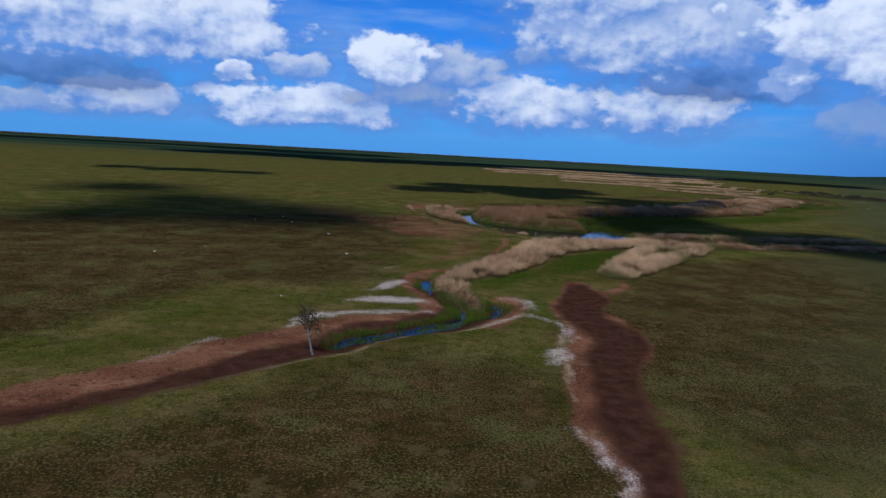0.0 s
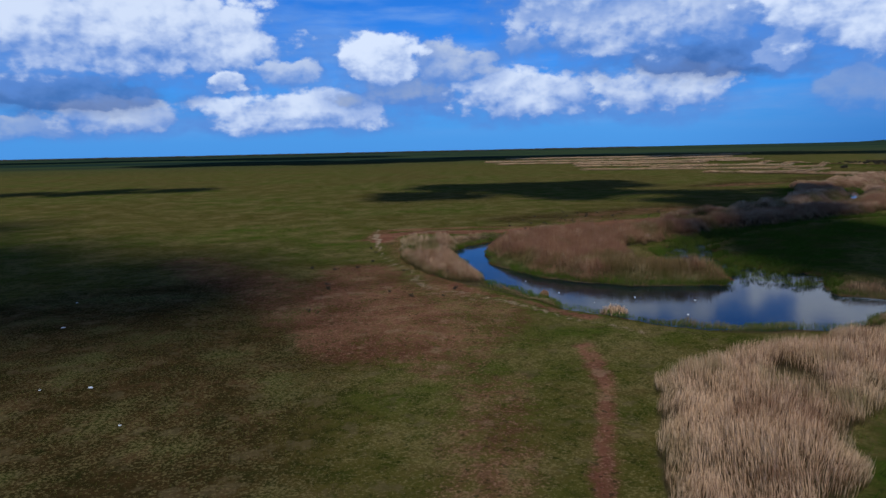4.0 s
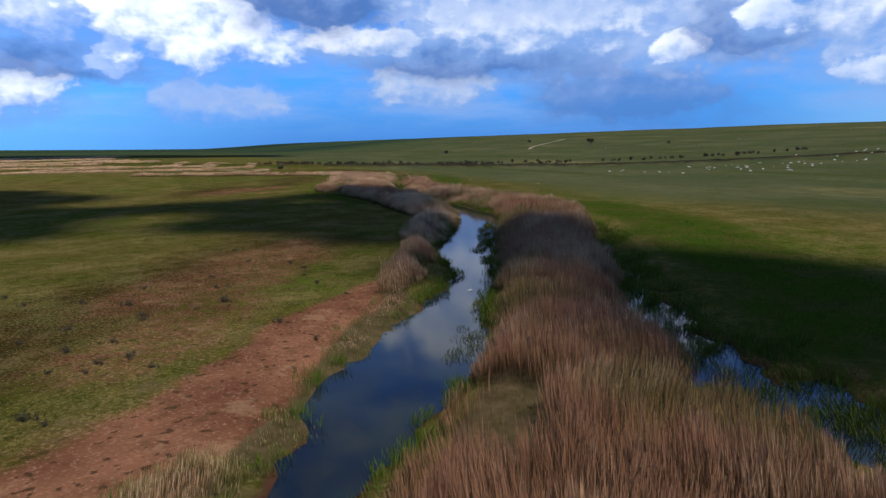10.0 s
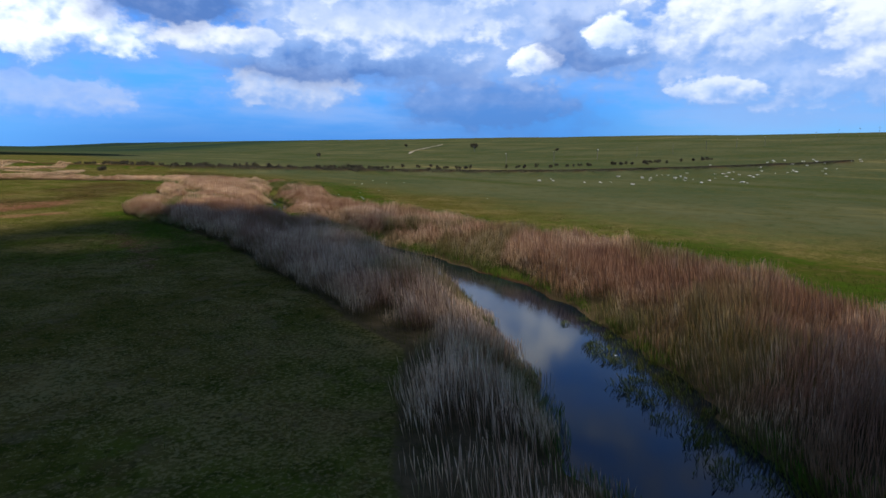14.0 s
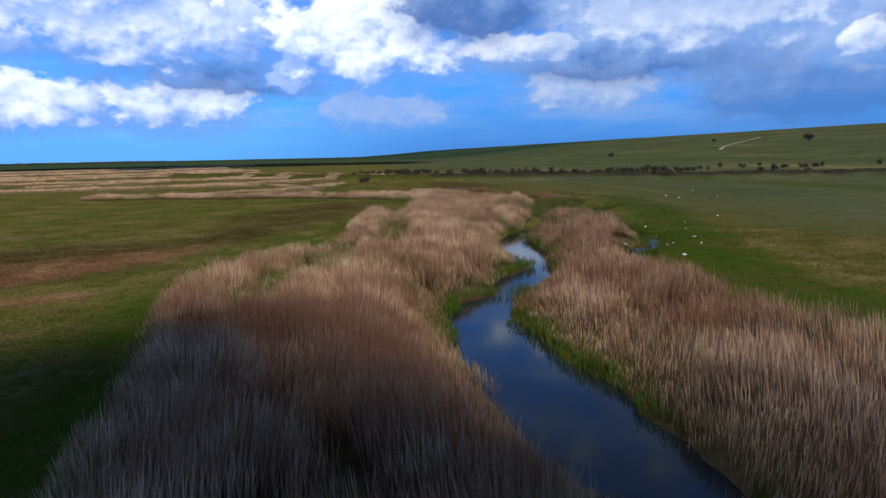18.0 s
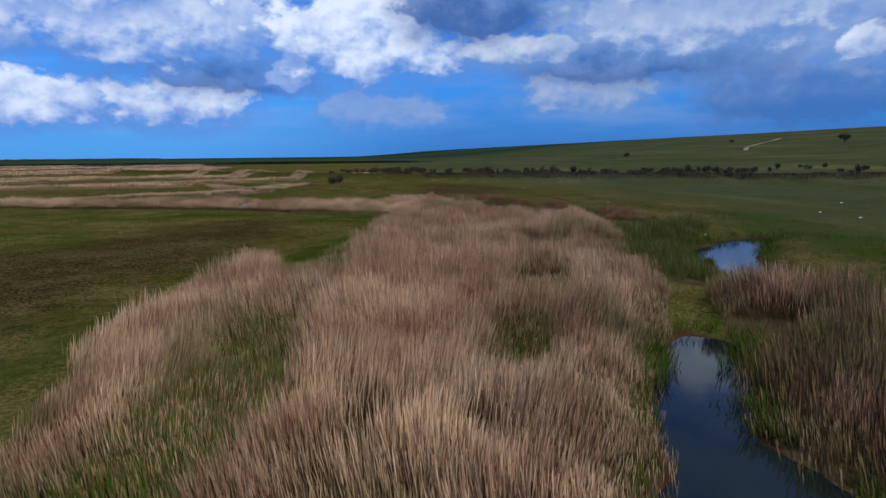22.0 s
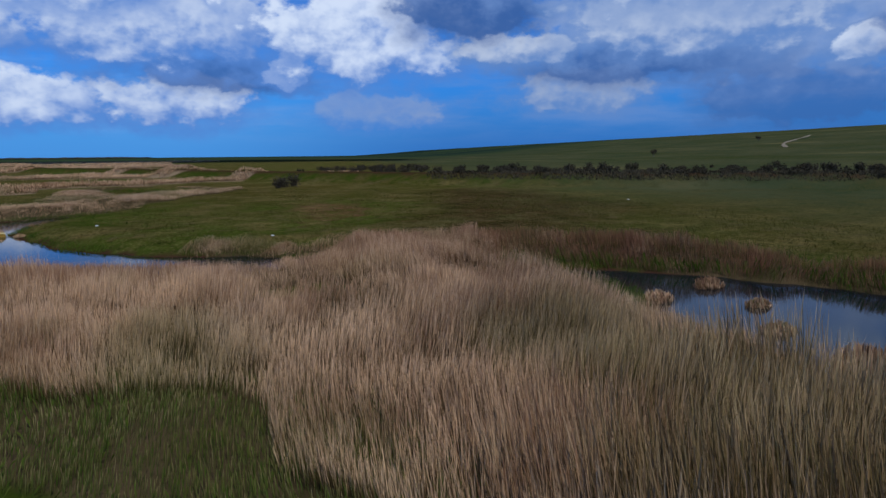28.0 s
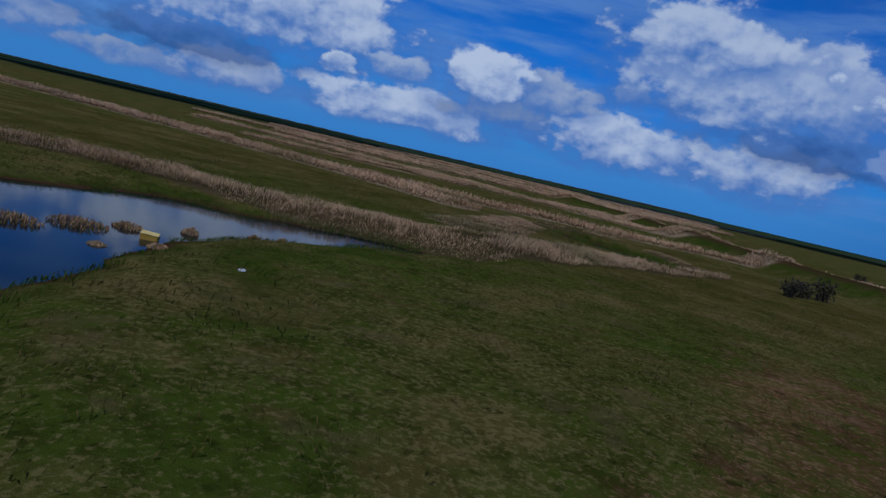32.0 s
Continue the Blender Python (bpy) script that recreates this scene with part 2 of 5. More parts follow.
def ground_material():
    m, t = material("steppe_ground")
    where = t("ShaderNodeNewGeometry", 0)
    zone = t.tree.nodes.new("ShaderNodeAttribute")
    zone.attribute_name = "zone"
    zone2 = t.tree.nodes.new("ShaderNodeAttribute")
    zone2.attribute_name = "zone_wet"
    a = t.tree.nodes.new("ShaderNodeSeparateColor")
    t.tree.links.new(zone.outputs[0], a.inputs[0])
    b = t.tree.nodes.new("ShaderNodeSeparateColor")
    t.tree.links.new(zone2.outputs[0], b.inputs[0])
    bare, salt, lush = a.outputs[0], a.outputs[1], a.outputs[2]
    mud, litter, trail = b.outputs[0], b.outputs[1], b.outputs[2]
    wide = t.noise(where, 0.018, 5, 0.6)
    patch = t.noise(where, 0.14, 5, 0.62)
    tuft = t.noise(where, 0.75, 6, 0.7)
    fine = t.noise(where, 5.5, 5, 0.7)
    grit = t.noise(where, 28.0, 3, 0.7)
    slope = t("ShaderNodeAttribute", 2, props={"attribute": "upland"})
    ragged = t.math("ADD", t.math("MULTIPLY", t.math("SUBTRACT", tuft, 0.5), 1.1), t.math("MULTIPLY", t.math("SUBTRACT", fine, 0.5), 0.8))
    olive = t.mix(t.step(wide, 0.4, 0.62), (0.066, 0.054, 0.012), (0.046, 0.066, 0.008))
    olive = t.mix(t.step(patch, 0.42, 0.68), olive, (0.098, 0.074, 0.022))
    olive = t.mix(t.math("MULTIPLY", t.step(tuft, 0.45, 0.62), 0.75), olive, (0.024, 0.031, 0.004))
    knots = t.noise(where, 0.32, 5, 0.68)
    olive = t.mix(t.math("MULTIPLY", t.step(knots, 0.52, 0.64), 0.55), olive, (0.086, 0.058, 0.020))
    olive = t.mix(t.math("MULTIPLY", t.step(knots, 0.46, 0.36), 0.5), olive, (0.026, 0.036, 0.005))
    # brown dry grass, also darkened in colour for thin cloud shade
    dry = t("ShaderNodeAttribute", 2, props={"attribute": "dry"})
    brown = t.mix(t.step(tuft, 0.35, 0.65), (0.043, 0.025, 0.009), (0.021, 0.016, 0.005))
    brown = t.mix(t.step(patch, 0.5, 0.7), brown, (0.027, 0.034, 0.007))
    brown = t.mix(t.math("MULTIPLY", t.step(knots, 0.54, 0.64), 0.6), brown, (0.075, 0.042, 0.018))
    brown = t.mix(t.math("MULTIPLY", t.step(knots, 0.45, 0.36), 0.6), brown, (0.015, 0.016, 0.004))
    olive = t.mix(t.step(t.math("ADD", dry, t.math("MULTIPLY", ragged, 0.5)), 0.2, 0.9), olive, brown)
    dots = t.step(t.noise(where, 1.9, 2, 0.5), 0.61, 0.68)
    olive = t.mix(t.math("MULTIPLY", dots, 0.55), olive, (0.014, 0.017, 0.004))
    straw = t.step(t.math("ADD", fine, t.math("MULTIPLY", patch, 0.35)), 0.66, 0.80)
    olive = t.mix(t.math("MULTIPLY", straw, 0.5), olive, (0.20, 0.155, 0.060))
    bald = t.step(t.noise(where, 0.42, 4, 0.65), 0.55, 0.66)
    olive = t.mix(t.math("MULTIPLY", bald, 0.5), olive, (0.105, 0.076, 0.034))
    green = t.mix(t.step(tuft, 0.3, 0.7), (0.017, 0.034, 0.003), (0.036, 0.060, 0.006))
    green = t.mix(t.math("MULTIPLY", t.step(patch, 0.46, 0.60), 0.75), green, (0.046, 0.044, 0.010))
    green = t.mix(t.math("MULTIPLY", t.step(knots, 0.54, 0.64), 0.5), green, (0.062, 0.050, 0.016))
    green = t.mix(t.math("MULTIPLY", dots, 0.6), green, (0.014, 0.020, 0.004))
    colour = t.mix(t.step(t.math("ADD", lush, t.math("MULTIPLY", ragged, 1.2)), 0.25, 0.9), olive, green)
    pasture = t.mix(t.step(wide, 0.36, 0.64), (0.036, 0.052, 0.024), (0.064, 0.070, 0.034))
    bands = t("ShaderNodeCombineXYZ", X=t("ShaderNodeVectorMath", 1, props={"operation": "DOT_PRODUCT"}, i0=where, i1=(0.0022, 0.0038, 0)),
              Y=t("ShaderNodeVectorMath", 1, props={"operation": "DOT_PRODUCT"}, i0=where, i1=(0.019, -0.011, 0)))
    band = t.noise(bands, 1.0, 5, 0.6)
    pasture = t.mix(t.step(band, 0.50, 0.66), pasture, (0.034, 0.048, 0.016))
    pasture = t.mix(t.step(band, 0.44, 0.30), pasture, (0.125, 0.105, 0.045))
    pasture = t.mix(t.math("MULTIPLY", t.step(patch, 0.46, 0.66), 0.6), pasture, (0.026, 0.040, 0.012))
    pasture = t.mix(t.math("MULTIPLY", t.step(knots, 0.52, 0.66), 0.5), pasture, (0.020, 0.034, 0.010))
    pasture = t.mix(t.math("MULTIPLY", straw, 0.4), pasture, (0.115, 0.085, 0.032))
    pasture = t.mix(t.math("MULTIPLY", t.step(knots, 0.46, 0.36), 0.4), pasture, (0.078, 0.064, 0.024))
    colour = t.mix(t.step(t.math("ADD", slope, t.math("MULTIPLY", t.math("SUBTRACT", wide, 0.5), 0.6)), 0.2, 0.8), colour, pasture)
    reach = t("ShaderNodeVectorMath", 1, props={"operation": "DOT_PRODUCT"}, i0=where, i1=(-0.25, 1.0, 0))
    strips = t.noise(t.vec("MULTIPLY", where, (0.0006, 0.0045, 0)), 1.0, 4, 0.6)
    # far land toned dark blue-green: aerial haze put into the ground colour
    far_haze = t.mix(t.step(strips, 0.42, 0.58), (0.012, 0.026, 0.020), (0.034, 0.052, 0.022))
    colour = t.mix(t.step(reach, 620.0, 1250.0), colour, far_haze)
    earth = t.mix(t.step(patch, 0.3, 0.7), (0.088, 0.031, 0.018), (0.20, 0.088, 0.048))
    earth = t.mix(t.math("MULTIPLY", t.step(fine, 0.5, 0.7), 0.6), earth, (0.33, 0.19, 0.115))
    earth = t.mix(t.math("MULTIPLY", dots, 0.8), earth, (0.035, 0.022, 0.012))
    earth = t.mix(t.math("MULTIPLY", t.step(tuft, 0.52, 0.70), 0.65), earth, (0.055, 0.032, 0.014))
    earth = t.mix(t.math("MULTIPLY", t.step(knots, 0.55, 0.64), 0.5), earth, (0.25, 0.15, 0.085))
    colour = t.mix(t.step(t.math("ADD", bare, t.math("MULTIPLY", ragged, 0.55)), 0.32, 0.62), colour, earth)
    path = t.mix(t.step(fine, 0.3, 0.7), (0.20, 0.135, 0.08), (0.30, 0.22, 0.14))
    colour = t.mix(t.step(t.math("ADD", trail, t.math("MULTIPLY", ragged, 0.5)), 0.4, 0.7), colour, path)
    wet = t.mix(t.step(tuft, 0.3, 0.7), (0.030, 0.012, 0.009), (0.066, 0.028, 0.019))
    colour = t.mix(t.step(t.math("ADD", mud, t.math("MULTIPLY", ragged, 0.7)), 0.2, 0.8), colour, wet)
    crust = t.mix(t.step(fine, 0.35, 0.65), (0.28, 0.19, 0.15), (0.58, 0.50, 0.46))
    colour = t.mix(t.step(t.math("ADD", salt, t.math("MULTIPLY", ragged, 0.7)), 0.26, 0.86), colour, crust)
    # reed litter, its colour kept low for shaded depth between the blades
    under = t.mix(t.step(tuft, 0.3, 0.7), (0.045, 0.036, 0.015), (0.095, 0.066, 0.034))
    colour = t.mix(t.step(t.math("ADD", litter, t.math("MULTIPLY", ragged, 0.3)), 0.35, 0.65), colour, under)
    colour = t.mix(t.math("MULTIPLY", grit, 0.35), colour, t.mix(0.5, colour, (0.02, 0.016, 0.008)))
    relief = t.math("ADD", t.math("MULTIPLY", fine, 0.7), t.math("MULTIPLY", grit, 0.35))
    relief = t.math("ADD", relief, t.math("MULTIPLY", tuft, 1.2))
    finish(t, colour, 1.0, relief, 0.6, 0.2, 0.0)
    return m


def water_material():
    m, t = material("river_water")
    where = t("ShaderNodeNewGeometry", 0)
    ripple = t.noise(where, 1.6, 4, 0.6)
    murk = t.mix(t.step(t.noise(where, 0.25, 4), 0.35, 0.7), (0.004, 0.007, 0.012), (0.012, 0.016, 0.014))
    normal = t("ShaderNodeBump", Strength=0.05, Distance=0.03, Height=ripple)
    shader = t("ShaderNodeBsdfPrincipled", Base_Color=murk, Roughness=0.07, IOR=1.333, Specular_IOR_Level=0.30, Normal=normal)
    out = t.tree.nodes.new("ShaderNodeOutputMaterial")
    t.tree.links.new(shader, out.inputs[0])
    return m


def blade_material(name, base, top, pale, through_light=0.2):
    m, t = material(name)
    up = t("ShaderNodeAttribute", 2, props={"attribute": "along"})
    tint = t("ShaderNodeAttribute", 2, props={"attribute": "green"})
    pick = t("ShaderNodeNewGeometry", 8)
    where = t("ShaderNodeNewGeometry", 0)
    drift = t.math("ADD", t.math("MULTIPLY", t.noise(where, 0.16, 4, 0.65), 0.6), t.math("MULTIPLY", t.noise(where, 0.75, 3, 0.6), 0.4))
    bleach = t("ShaderNodeAttribute", 2, props={"attribute": "bleach"})
    weathered = t.math("ADD", t.math("MULTIPLY", pick, 0.58), t.math("MULTIPLY", t.math("SUBTRACT", drift, 0.5), 3.2))
    colour = t.mix(t.step(t.math("ADD", weathered, bleach), 0.35, 1.35), (*top, 1), (*pale, 1))
    # stems turn dark brown downwards, which also stands in for shade inside the bed
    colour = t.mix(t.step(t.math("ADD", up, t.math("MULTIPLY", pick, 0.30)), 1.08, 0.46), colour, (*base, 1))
    # roots darkened again: shade among the blades, put into the colour
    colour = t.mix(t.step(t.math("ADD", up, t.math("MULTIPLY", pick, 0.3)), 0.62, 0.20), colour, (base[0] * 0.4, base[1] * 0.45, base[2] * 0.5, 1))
    colour = t.mix(tint, colour, t.mix(pick, (0.022, 0.064, 0.004), (0.090, 0.140, 0.018)))
    colour = t.mix(t.math("MULTIPLY", t.step(pick, 0.72, 0.9), 0.3), colour, (0.075, 0.042, 0.022, 1))
    diffuse = t("ShaderNodeBsdfDiffuse", Color=colour, Roughness=0.8)
    back = t("ShaderNodeBsdfTranslucent", Color=colour)
    shader = t("ShaderNodeMixShader", i0=through_light, i1=diffuse, i2=back)
    out = t.tree.nodes.new("ShaderNodeOutputMaterial")
    t.tree.links.new(shader, out.inputs[0])
    return m


GROUND, WATER = ground_material(), water_material()
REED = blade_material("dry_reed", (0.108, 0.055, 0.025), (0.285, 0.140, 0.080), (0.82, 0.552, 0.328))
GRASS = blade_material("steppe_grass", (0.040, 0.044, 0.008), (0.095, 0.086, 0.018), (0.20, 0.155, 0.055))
LEAF = plain("shrub_leaf", (0.026, 0.023, 0.012), (0.058, 0.046, 0.026), 0.85, 3)
TREE_LEAF = plain("sparse_leaf", (0.028, 0.026, 0.010), (0.062, 0.052, 0.022), 0.85, 3)
BARK = plain("grey_bark", (0.10, 0.088, 0.075), (0.26, 0.235, 0.21), 0.9, 5)
DARK_TWIG = plain("dark_twig", (0.05, 0.035, 0.025), (0.11, 0.08, 0.06), 0.9, 5)
YELLOW = plain("yellow_paint", (0.42, 0.24, 0.03), (0.54, 0.33, 0.06), 0.5, 2, 0.4)
FADED = plain("faded_yellow", (0.55, 0.40, 0.12), (0.70, 0.56, 0.24), 0.6, 2, 0.3)
WHITE_LITTER = plain("white_plastic", (0.55, 0.55, 0.53), (0.78, 0.78, 0.76), 0.6, 4, 0.4)
STONE = plain("pale_stone", (0.30, 0.28, 0.25), (0.52, 0.50, 0.46), 0.9, 3)
POLE = plain("weathered_timber", (0.10, 0.085, 0.07), (0.20, 0.17, 0.14), 0.9, 4)
CLOUD = plain("cloud_vapour", (0.80, 0.80, 0.80), (0.88, 0.88, 0.88), 1.0, 0.01, 0.0)

# ---- plan: strokes of (x, y, half-width) ----
CREEK = [(-9.4, 57.6, 0.2), (-8.4, 60.0, 0.4), (-6.4, 61.6, 0.7), (-4.2, 63.4, 0.8), (-0.6, 66.2, 1.0), (2.5, 69.2, 1.0), (3.4, 72, 0.8), (3.0, 75, 0.6), (1.2, 79.5, 0.6), (-0.6, 83.5, 0.7), (-1.5, 88.4, 0.5), (-1.3, 92, 0.3)]
CREEK_LOOP = [(2.6, 70, 1.0), (6.4, 72.6, 0.8), (7.8, 76.5, 0.8), (7.0, 79.6, 0.5)]
POND = [(110, 161, 1.2), (80, 154.5, 1.5), (61.4, 151.8, 1.9), (51.2, 153.4, 2.9), (43, 154.5, 5.4), (36, 155.5, 9.8), (29, 156, 9.8), (22.5, 159.2, 7.8), (17, 164, 5.5), (13.5, 168.3, 4.6), (11, 173, 3.6),
        (9.2, 178, 2.7), (7.7, 183, 2.4), (7, 188, 2.3), (6.6, 193, 2.7), (8, 198.2, 2.2), (11.6, 203.6, 1.9), (14, 205.9, 2.1), (17.5, 208, 1.7)]
NARROWS = [(17.5, 208, 1.7), (21, 209.6, 1.5), (24.2, 210.6, 1.4), (28.5, 213.6, 2.1), (32, 215, 2.6), (37.4, 217.8, 3.3), (42, 219, 3.3), (47, 222, 3.5), (51.5, 224.6, 2.5), (57.6, 226.8, 1.8), (64.8, 230.6, 2.2)]
RIVER = [(64.8, 230.6, 2.2), (70, 235, 2.7), (74.5, 239, 3.5), (81, 243, 3.5), (90.5, 248.6, 3.7), (97, 252, 3.5), (104, 256.6, 3.3), (110, 262.2, 3.2), (114.4, 268, 3.0), (118, 272, 2.7), (122.2, 277.8, 1.7), (125.2, 282.3, 1.4),
         (128.8, 287.3, 1.5), (131.5, 292.5, 2.4), (134.2, 297.8, 3.0), (136.3, 302, 2.7), (139.3, 307, 2.4)]
RIVER_END = [(139.3, 307, 2.4), (143.2, 310.3, 1.8), (148.5, 313, 1.8), (153.4, 315.6, 1.4), (156.9, 318.6, 1.4), (160, 323, 2.3), (161.5, 326, 2.7), (165, 329.6, 2.1), (168.1, 332.4, 1.1), (172.8, 334.8, 1.1), (175, 336, 0.8)]
ARM = [(47, 168, 3.5), (43, 174, 4.5), (39, 184, 4.0), (43, 196, 4.0), (49, 204, 3.2), (60, 212.5, 2.0), (75, 221, 1.5), (89, 228, 1.3), (104, 235, 0.6)]
POND_MOUTH = [(40, 160, 6), (43.5, 166, 5), (43, 172, 3.5)]
POOLS_EAST = [(159.1, 314.2, 1.2), (162.2, 313.9, 0.8), (165.6, 314.6, 0.8), (168.6, 316.4, 0.9), (174.1, 318, 0.8), (177.6, 321, 0.9), (183, 328, 0.5), (186, 333.5, 2.2), (187.2, 338, 1.7), (192.2, 342, 1.7), (198, 346.8, 2.3), (205, 349, 1.9), (208.7, 348.5, 1.2)]
POOL_NORTH = [(214, 397, 1.2), (213.9, 393.3, 2.7), (214.2, 388.6, 3.9), (214, 384, 5.8), (212.5, 379, 6.4), (209.2, 373.5, 5.6), (205, 368.6, 3.6)]
LAKE = [(207.2, 407.6, 0.6), (205.4, 406.8, 1.8), (202.6, 407.4, 3.3), (199.4, 410.6, 3.4), (194.8, 417.6, 3.6), (191.5, 426, 5.6), (189.5, 433, 6.1), (192.5, 438, 5.6), (196.5, 440.6, 3.8), (200.1, 443.4, 2.2), (203.4, 444.8, 1.2), (207.5, 447, 0.7)]
PUDDLE = [(215, 486, 2.2), (218, 482.5, 3.4), (221.5, 478, 3.2), (224.5, 476, 1.6)]
WATERS = [CREEK, CREEK_LOOP, POND, POND_MOUTH, NARROWS, RIVER, RIVER_END, ARM, POOLS_EAST, POOL_NORTH, LAKE, PUDDLE]

REEDS = []


def bed(name, tall, density, greenness, stroke):
    """A reed bed: height (m), blades per square metre, share of green, stroke."""
    REEDS.append((name, tall, density, greenness, stroke))


bed("creek", 1.6, 75, 0.15, [(1.8, 84.1, 1.8), (1.2, 89.8, 1.8), (3.8, 93.9, 2.3), (8, 98, 2.8), (10.5, 102.4, 2.6), (14.4, 110, 3.1), (18, 119.5, 4.4), (21.5, 127, 5.2), (27, 131.5, 4.6), (36, 136, 3.8), (45, 139, 3.2)])
bed("creek_east", 1.2, 50, 0.15, [(45, 139, 3.2), (54, 141, 2.6), (66, 143.5, 2.6), (78, 148, 2.8), (100, 152, 3), (150, 163, 4)])
bed("meadow_ring", 1.6, 65, 0.25, [(28.4, 100.2, 2.4), (32, 107, 3.6), (36, 114, 4.4), (42, 123.6, 5.0), (49, 131, 4.2), (55, 136, 2.6)])
bed("island", 2.1, 75, 0.12, [(13, 194, 3.5), (16.5, 184, 4.5), (19.5, 177, 5), (24, 172.5, 5), (29, 170, 3.4), (35, 168.5, 2.4)])
bed("island", 2.1, 75, 0.12, [(19, 198, 6.5), (23.5, 188, 6.6), (25, 181, 4.5)])
bed("island", 2.1, 75, 0.12, [(20, 200, 6), (27, 199, 8.0), (33, 203, 7.4), (42, 208.4, 5.6), (47.4, 212.2, 4.6)])
bed("island_front", 1.2, 70, 0.7, [(10.4, 192, 1.0), (11.6, 182, 1.2), (13, 177, 1.2), (15.8, 174, 1.2), (19, 170.5, 1.2), (22, 168, 1.2), (29.6, 167, 1.2), (35, 166.5, 1.0)])
bed("river_east", 2.0, 75, 0.15, [(47.4, 212.2, 4.6), (58.4, 219, 4.8), (66, 223, 5.0), (76, 229.5, 5.6), (86, 235, 6.4), (96, 240.8, 6.6), (109, 248.8, 6.6), (121, 257.5, 6.4), (125, 267, 5.2)])
bed("spit", 1.2, 55, 0.4, [(45, 162, 0.9), (49.3, 159.8, 2.6), (56.4, 158.6, 3.0), (64.6, 157.6, 3.0), (80, 161, 2.8), (110, 168, 3)])
bed("outer_bend", 1.8, 65, 0.3, [(0.3, 199, 4.2), (0, 194.6, 4.2), (0.6, 186, 3.8), (1.8, 179, 3.5), (3.6, 174.6, 3.2), (5, 170.3, 2.6), (6.8, 165.6, 1.1)])
bed("bend_grass", 0.9, 45, 0.4, [(3.4, 202.5, 1.8), (9, 207.6, 1.6), (15, 210.6, 1.3)])
bed("pond_south", 0.8, 50, 0.9, [(7.9, 164.2, 0.8), (10.4, 161.6, 1.0), (12.4, 159.6, 1.0)])
bed("pond_south", 1.25, 75, 0.35, [(13.2, 159.3, 0.9), (14.3, 158.6, 1.4), (15.8, 157.6, 1.8), (16.9, 156.6, 1.2)])
bed("pond_south", 1.2, 60, 0.9, [(23.5, 147.2, 1.3), (31, 144.4, 1.5), (38, 145, 1.6), (45, 147.5, 1.5)])
bed("west_tuft", 1.35, 75, 0.5, [(16, 209.9, 1.1), (20.2, 211.7, 1.3), (24.7, 215.4, 1.7), (26.2, 216.2, 1.1)])
bed("west_fringe", 0.65, 40, 0.6, [(27.6, 216.2, 0.7), (32, 218, 0.9), (34.5, 219.4, 1.1), (38.6, 221.8, 1.3), (44.6, 225.2, 1.4), (48, 226.4, 1.2), (51, 228.4, 1.1)])
bed("river_west", 1.9, 75, 0.15, [(51, 229.5, 0.6), (57, 233, 1.0), (67.5, 239.8, 1.4), (71, 242.5, 1.6), (77, 247, 2.3), (82, 250.5, 3.1), (88, 254, 2.7), (93, 256.5, 2.7), (98, 262, 4.0), (104, 268, 5.0), (108.5, 274.5, 5.3), (115, 281.8, 6.4)])
bed("mid_west", 1.9, 80, 0.2, [(115, 281.8, 6.4), (120.7, 290.4, 6.8), (125.5, 300.5, 7.0), (130, 310, 7.4), (135, 318.5, 8), (141, 324, 7.6)])
bed("mid_bend", 1.75, 75, 0.15, [(143, 321, 8.0), (151, 328.5, 8.4), (157.5, 335, 7.2), (162, 340.5, 8.6)])
bed("far_bend", 1.7, 75, 0.12, [(162, 340.5, 8.6), (168, 345.5, 10.5), (174, 350, 10.5), (178, 353.5, 9.6), (184, 359, 10), (189.5, 363.5, 10.5), (194.6, 367.8, 9.0), (198.6, 372.4, 6.4), (200.4, 378, 5.0)])
bed("east_bank", 1.7, 75, 0.2, [(120, 265, 4.5), (126, 271, 5.4), (131, 277, 6.6), (137, 284.5, 7.2), (142, 291.5, 6.6), (145.5, 298.5, 6.4), (148.5, 305, 6), (153, 310.5, 4.2), (157, 315.5, 2.4), (159.5, 319.5, 0.8)])
bed("inner_isle", 1.7, 70, 0.3, [(160.6, 315.6, 2.3), (164.5, 319.8, 4.2), (168, 323, 5.2), (174.5, 328.5, 5.2), (180.5, 333.6, 3.8)])
bed("north_strip", 1.15, 70, 0.1, [(201, 378, 5.6), (201.5, 386, 6.8), (199.8, 390.5, 5.6), (197, 392.6, 4.8), (195, 395, 4.6), (192.4, 398, 4.4), (189.8, 402.4, 3.4), (184, 413, 3.5), (176, 424, 3.3), (165, 436, 3.2), (150, 450, 3)])
bed("green_meadow", 0.45, 60, 1.0, [(190, 377.5, 2.0), (194, 381.5, 2.6), (194.6, 386, 2.6), (191.6, 389.6, 1.8), (188.6, 395, 1.6)])
bed("promontory", 1.05, 70, 0.1, [(206, 394.5, 4.6), (208, 400.4, 2.9), (208.2, 405, 1.7), (211.5, 402, 1.4), (214, 400, 1.3)])
bed("promontory_east", 0.7, 65, 0.3, [(210.2, 397.5, 2.0), (211, 393, 1.2), (209.4, 389, 1.2)])
bed("pool_rim", 1.1, 90, 0.05, [(215, 400.4, 1.2), (217.6, 395.6, 1.2), (219.4, 390, 1.0), (220.4, 383, 1.0), (218.4, 375, 1.0), (213.5, 368, 1.2), (209, 361, 1.0)])
bed("promontory_south", 1.2, 70, 0.25, [(211.0, 397.5, 1.2), (212.0, 396.2, 1.6), (212.2, 394.8, 1.4)])
bed("lake_edge", 1.0, 110, 0.15, [(208.6, 407.2, 0.9), (207.2, 409.0, 0.7), (205.8, 410.3, 0.7), (204.4, 411.8, 0.6), (203, 413.6, 0.3)])
